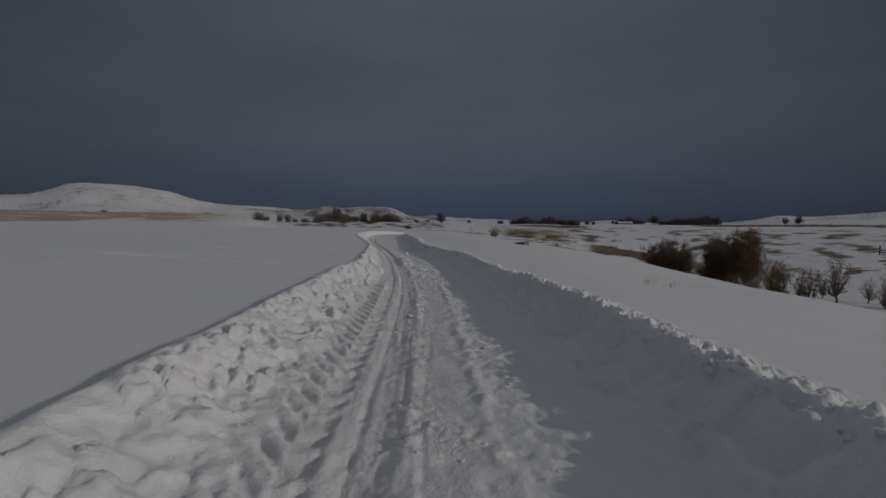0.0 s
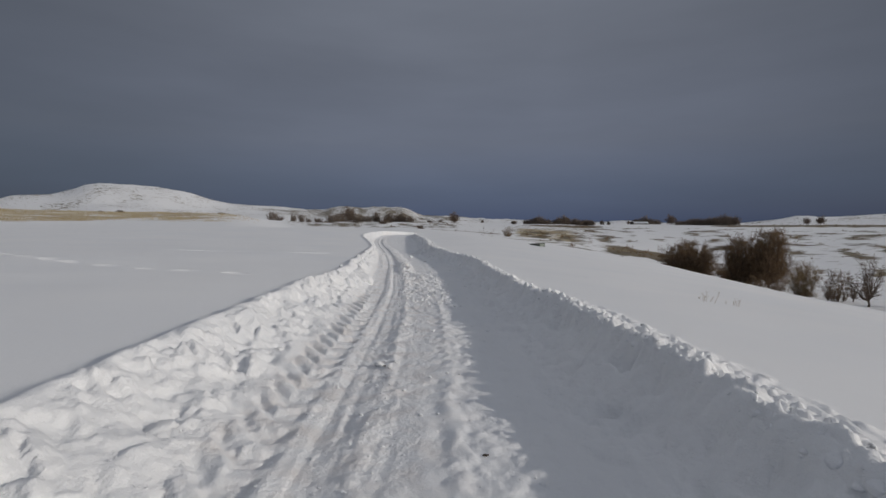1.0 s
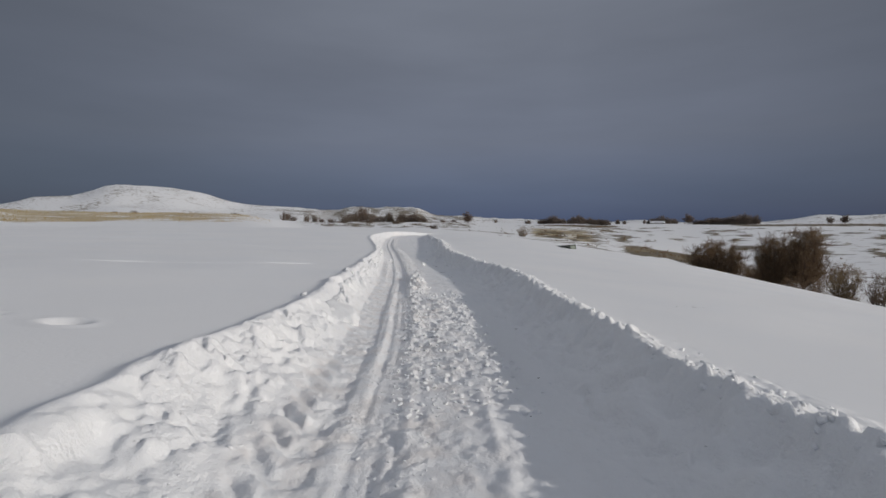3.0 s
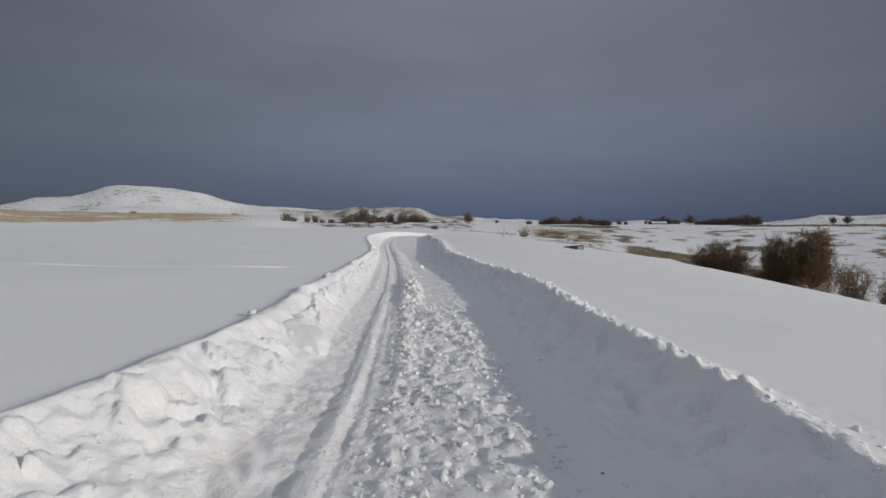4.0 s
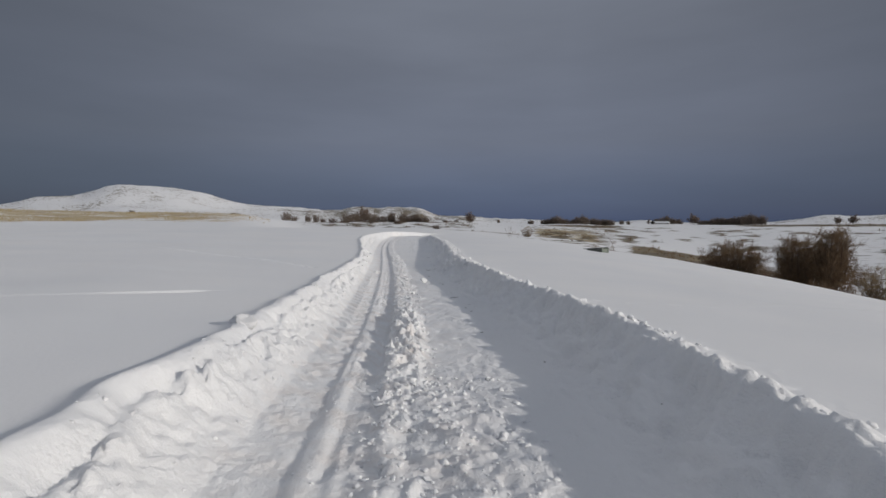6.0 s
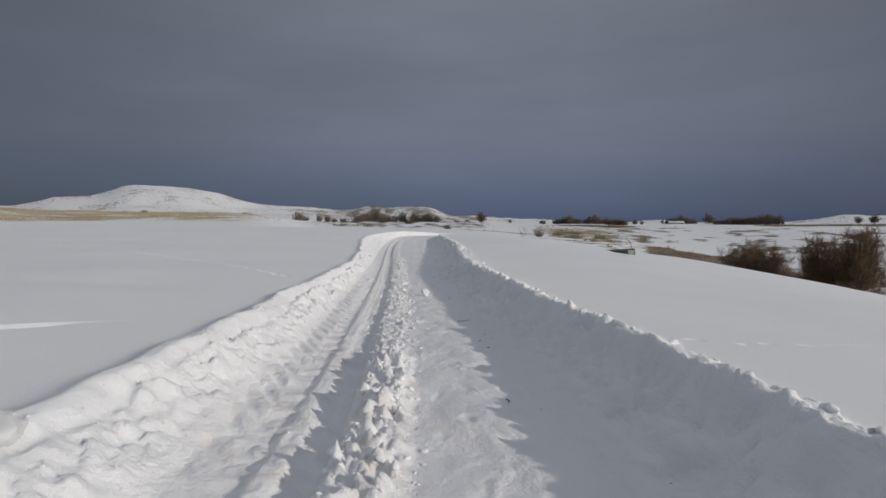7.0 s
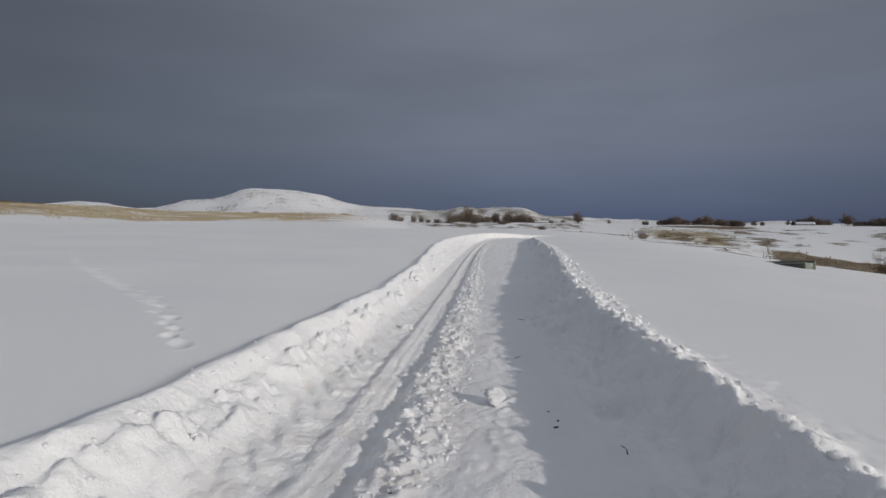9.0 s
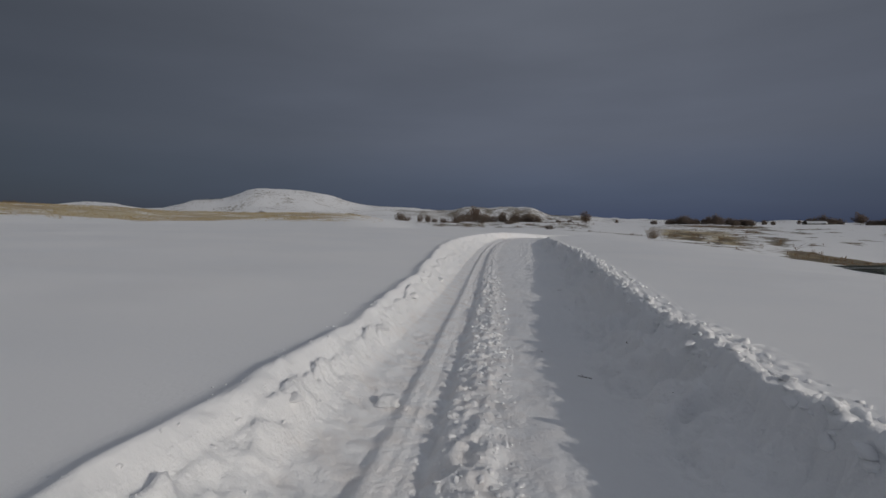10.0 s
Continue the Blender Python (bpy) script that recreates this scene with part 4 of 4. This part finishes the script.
# ---------------------------------------------------------------- snow clods and crumbs
def clod_shape(seed, sub):
    bm = bmesh.new()
    bmesh.ops.create_icosphere(bm, subdivisions=sub, radius=1.0)
    off = Vector((seed * 7.3, seed * 3.1, seed * 1.7))
    rnd = random.Random(seed)
    cuts = [Vector((rnd.gauss(0, 1), rnd.gauss(0, 1), rnd.gauss(0, 1))).normalized() for _ in range(7)]
    for v in bm.verts:
        for c in cuts:
            d = v.co.dot(c)
            if d > 0.62:
                v.co -= c * (d - 0.62)
        v.co *= 1 + 0.30 * noise.noise(v.co * 1.3 + off) + 0.16 * noise.noise(v.co * 3.7 + off) + 0.05 * noise.noise(v.co * 9.0 + off)
        v.co.z *= 0.72
    return bm


def clod_mesh(seed, sub):
    bm = clod_shape(seed, sub)
    me = bpy.data.meshes.new("snow_clod")
    bm.to_mesh(me)
    bm.free()
    for p in me.polygons:
        p.use_smooth = True
    me.materials.append(CLOD)
    return me


CLODS = [clod_mesh(100 + k, 4) for k in range(6)]


def clod(x, y, size, k, label="lump of packed snow lying on the track", turn=0.0, squash=(1, 1, 1), lift=0.25, tilt=0.0):
    ob = new("snow_clod", CLODS[k % 6])
    ob.matrix_basis = pose(x, y, level(x, y) + lift * size, tilt, 0, turn) @ Matrix.Diagonal((size * squash[0], size * squash[1], size * squash[2], 1))
    return tagged(ob, label, "snow lump", "snow lumps along the track")


clod(-0.50, 19.14, 0.075, 0, "single fist-sized snow block on the packed track", 20, (1.2, 0.9, 1.1), 0.55)
clod(-1.58, 9.76, 0.27, 1, "large broken snow block leaning on the bank", 35, (0.8, 1.2, 0.85), -0.05, 25)
clod(-1.74, 10.05, 0.08, 2, "broken snow block on the bank slope", 80, (1.0, 1.1, 0.9), 0.1, -20)
clod(-2.03, 9.75, 0.05, 3, "small snow lump on the rim of the bank", 10)
clod(-0.97, 4.08, 0.035, 3, "small dirty snow lump on the packed track", 10)
clod(-1.05, 4.18, 0.045, 0, "small dirty snow lump on the packed track", 50)
clod(-0.92, 4.22, 0.028, 5, "small dirty snow lump on the packed track", 120)
clod(-1.63, 21.33, 0.09, 4, "rounded snow lump at the foot of the bank", 60)
clod(-1.95, 13.0, 0.10, 5, "rounded snow lump at the foot of the bank", 100)
rnd = random.Random(77)
for k_ in range(34):
    yy = float(metre(rnd.uniform(-0.8, 27)))
    if k_ % 3:
        xx = float(right_edge(np.array([yy]))[0]) + abs(rnd.gauss(0, 0.12)) + 0.06
        clod(xx, yy, rnd.uniform(0.018, 0.036) * (1.2 if yy > 19.6 or yy < 7.5 else 0.7), k_, "small snow lump on the rim of the bank", rnd.uniform(0, 360))
    else:
        xl_, xg_ = float(left_edge(np.array([yy]))[0]), float(groove_line(np.array([yy]))[0])
        clod(xl_ + rnd.uniform(0.12, 0.75) * (xg_ - 0.55 - xl_), yy, rnd.uniform(0.04, 0.09), k_, "lump of packed snow on the bank slope", rnd.uniform(0, 360),
             (rnd.uniform(0.9, 1.4), rnd.uniform(0.8, 1.2), rnd.uniform(0.6, 0.9)), 0.1)


def crumbs(name, label, places, sizes, seed):
    g = np.random.RandomState(seed)
    shapes = []
    for k in range(12):
        bm = clod_shape(300 + k, 1 + k // 6)
        bm.verts.ensure_lookup_table()
        shapes.append((np.array([v.co[:] for v in bm.verts]), np.array([[v.index for v in f.verts] for f in bm.faces])))
        bm.free()
    xs, ys = places
    zs = ground_level(xs, ys)
    co, fa, n = [], [], 0
    for i in range(len(xs)):
        v, f = shapes[g.randint(6) + (6 if sizes[i] > 0.02 else 0)]
        a, b_ = g.uniform(0, 6.28), g.uniform(-0.6, 0.6)
        rz = np.array(((math.cos(a), -math.sin(a), 0), (math.sin(a), math.cos(a), 0), (0, 0, 1)))
        rx = np.array(((1, 0, 0), (0, math.cos(b_), -math.sin(b_)), (0, math.sin(b_), math.cos(b_))))
        w = (v * g.uniform(0.7, 1.3, 3)) @ rx.T @ rz.T * sizes[i]
        co.append(w + np.array((xs[i], ys[i], zs[i] + g.uniform(-0.5, 0.1) * sizes[i])))
        fa.append(f + n)
        n += len(v)
    ob = new(name, raw_mesh(name, np.concatenate(co), np.concatenate(fa), CLOD, True))
    return tagged(ob, label, "snow", kind="stuff")


g_ = np.random.RandomState(9)


def strew(n, y0, y1, lateral):
    ys = metre(g_.uniform(y0, y1, n))
    return lateral(ys, g_.uniform(0, 1, n)), ys


zones = []
zones.append((*strew(1700, 4.6, 10.2, lambda y, u: groove_line(y) + 0.02 + 0.95 * u ** 1.2), 0.010, 0.030))
zones.append((*strew(1500, 9.5, 27.0, lambda y, u: groove_line(y) + 0.06 + 0.42 * u), 0.012, 0.034))
zones.append((*strew(900, -1.2, 22.0, lambda y, u: groove_line(y) - 0.60 - 0.45 * u ** 1.5), 0.006, 0.020))
zones.append((*strew(500, -1.2, 5.0, lambda y, u: right_edge(y) - 0.05 + 0.42 * u ** 1.4), 0.012, 0.036))
zones.append((*strew(260, 5.0, 17.0, lambda y, u: right_edge(y) + 0.03 + 0.20 * u ** 1.6), 0.012, 0.042))
zones.append((*strew(620, 17.5, 34.0, lambda y, u: right_edge(y) - 0.08 + 0.45 * u ** 1.5), 0.020, 0.060))
zones.append((*strew(260, -1.2, 8.0, lambda y, u: groove_line(y) + 0.05 + 1.15 * u), 0.008, 0.022))
zones.append((*strew(1100, -1.2, 16.0, lambda y, u: groove_line(y) - 0.30 + 0.62 * u), 0.006, 0.017))
cx_ = np.concatenate([z_[0] for z_ in zones])
cy_ = np.concatenate([z_[1] for z_ in zones])
cs_ = np.concatenate([z_[2] + (z_[3] - z_[2]) * g_.uniform(0, 1, len(z_[0])) ** 2.2 for z_ in zones])
crumbs("snow_crumbs", "loose snow crumbs scattered over track and rims", (cx_, cy_), cs_, 3)


# ---------------------------------------------------------------- straw, twigs and dark bits
def straw_field():
    g = np.random.RandomState(17)
    n = 16000
    b, r = g.uniform(-72, -17, n), np.sqrt(g.uniform(92 ** 2, 250 ** 2, n))
    keep = straw_cover(b, r) > g.uniform(0.1, 0.9, n)
    x, y = at(b[keep], r[keep])
    z = ground_level(x, y)
    segs = []
    for i in range(len(x)):
        for _ in range(2):
            h = g.uniform(0.15, 0.5)
            dx, dy = g.normal(0, 0.3, 2)
            segs.append((x[i] + dx, y[i] + dy, z[i] - 0.1, x[i] + dx + g.normal(0, 0.12), y[i] + dy + g.normal(0, 0.12), z[i] + h, 0.05, 0.02))
    ob = new("dry_grass", tubes("dry_grass", segs, STRAW))
    tagged(ob, "pale yellow dry grass standing through thin snow", "grass", kind="stuff")


straw_field()


def heath_scrub():
    g = np.random.RandomState(27)
    n = 60000
    b, r = g.uniform(-20, 64, n), np.sqrt(g.uniform(150 ** 2, 600 ** 2, n))
    clump = ss(0.05, 0.45, gnoise(b / 1.1, r / 9.0, 110)) + 0.5 * ss(0.2, 0.5, gnoise(b / 0.5, r / 4.0, 111))
    keep = heath_cover(b, r) * (0.25 + 0.9 * clump) > g.uniform(0.35, 1.6, n)
    x, y = at(b[keep][:7000], r[keep][:7000])
    z = ground_level(x, y)
    segs = []
    for i in range(len(x)):
        h0 = g.uniform(0.25, 0.9) * (1 + (g.uniform() > 0.93))
        for _ in range(3):
            dx, dy = g.normal(0, 0.35, 2)
            segs.append((x[i] + dx, y[i] + dy, z[i] - 0.1, x[i] + dx * 1.5 + g.normal(0, 0.2), y[i] + dy * 1.5 + g.normal(0, 0.2), z[i] + h0, 0.13, 0.05))
    ob = new("heath_scrub", tubes("heath_scrub", segs, TWIG_BROWN))
    tagged(ob, "low brown scrub standing through meadow snow", "scrub", kind="stuff")


heath_scrub()


def twig(x, y, length, turn, seed):
    g = np.random.RandomState(seed)
    ob = new("twig")
    ob.matrix_basis = pose(x, y, level(x, y) + 0.006, 0, 0, turn)
    tagged(ob, "short dark twig lying on the snow", "twig", "plant bits on the snow")
    a, m, e = np.array((-0.5, 0, 0.003)), np.array((0.1, g.normal(0, 0.1), 0.01)), np.array((0.5, g.normal(0.1, 0.2), 0.02))
    part("stick", tubes("stick", [(*(a * length), *(m * length), 0.003, 0.0026), (*(m * length), *(e * length), 0.0026, 0.0015)], DEBRIS, 5), ob)
    if g.uniform() > 0.4:
        part("side_shoot", tubes("side_shoot", [(*(m * length), *((m + np.array((0.2, -0.25, 0.05))) * length), 0.0022, 0.0012)], DEBRIS, 5), ob)


for k_, (x_, y_, l_) in enumerate(((-0.05, 16.95, 0.16), (0.17, 18.44, 0.09), (-0.34, 22.17, 0.11), (0.06, 22.66, 0.07), (0.03, 14.26, 0.07), (-0.11, 27.38, 0.25), (-0.37, 20.28, 0.08))):
    twig(x_, y_, l_, 20 + 67 * k_, 60 + k_)


def fleck_mesh(seed):
    bm = clod_shape(500 + seed, 1)
    me = bpy.data.meshes.new("plant_fleck")
    bm.to_mesh(me)
    bm.free()
    me.materials.append(DEBRIS)
    return me


FLECKS = [fleck_mesh(k) for k in range(4)]


def fleck(x, y, size, k):
    ob = new("plant_fleck", FLECKS[k % 4])
    ob.matrix_basis = pose(x, y, level(x, y) + 0.15 * size, 0, 0, 53 * k) @ Matrix.Diagonal((size, size * 0.55, size * 0.3, 1))
    tagged(ob, "small dark plant fleck on the snow", "plant bit", "plant bits on the snow")


SPOTS = ((0.46, 10.27, 14), (0.35, 10.24, 12), (0.80, 11.99, 10), (0.35, 9.59, 16), (-0.14, 18.80, 22), (-0.12, 18.92, 18), (-0.17, 19.05, 14), (-0.88, 17.94, 20),
         (-0.70, 17.37, 12), (0.40, 13.13, 16), (-0.47, 2.60, 22), (-1.01, 4.15, 18), (-0.06, 17.5, 14), (0.03, 15.92, 18), (0.08, 15.65, 20), (0.11, 16.2, 13))
for k_, (x_, y_, mm_) in enumerate(SPOTS):
    fleck(x_, y_, mm_ / 1000, k_)
for k_ in range(26):
    y_ = rnd.uniform(6.2, 26.6)
    fleck(float(right_edge(np.array([y_]))[0]) - rnd.uniform(0.25, 1.1), y_, rnd.uniform(0.004, 0.011), k_)
for k_ in range(9):
    fleck(2.77 + rnd.uniform(-0.25, 0.3), 10.3 + rnd.uniform(-0.2, 0.2), rnd.uniform(0.006, 0.011), k_)
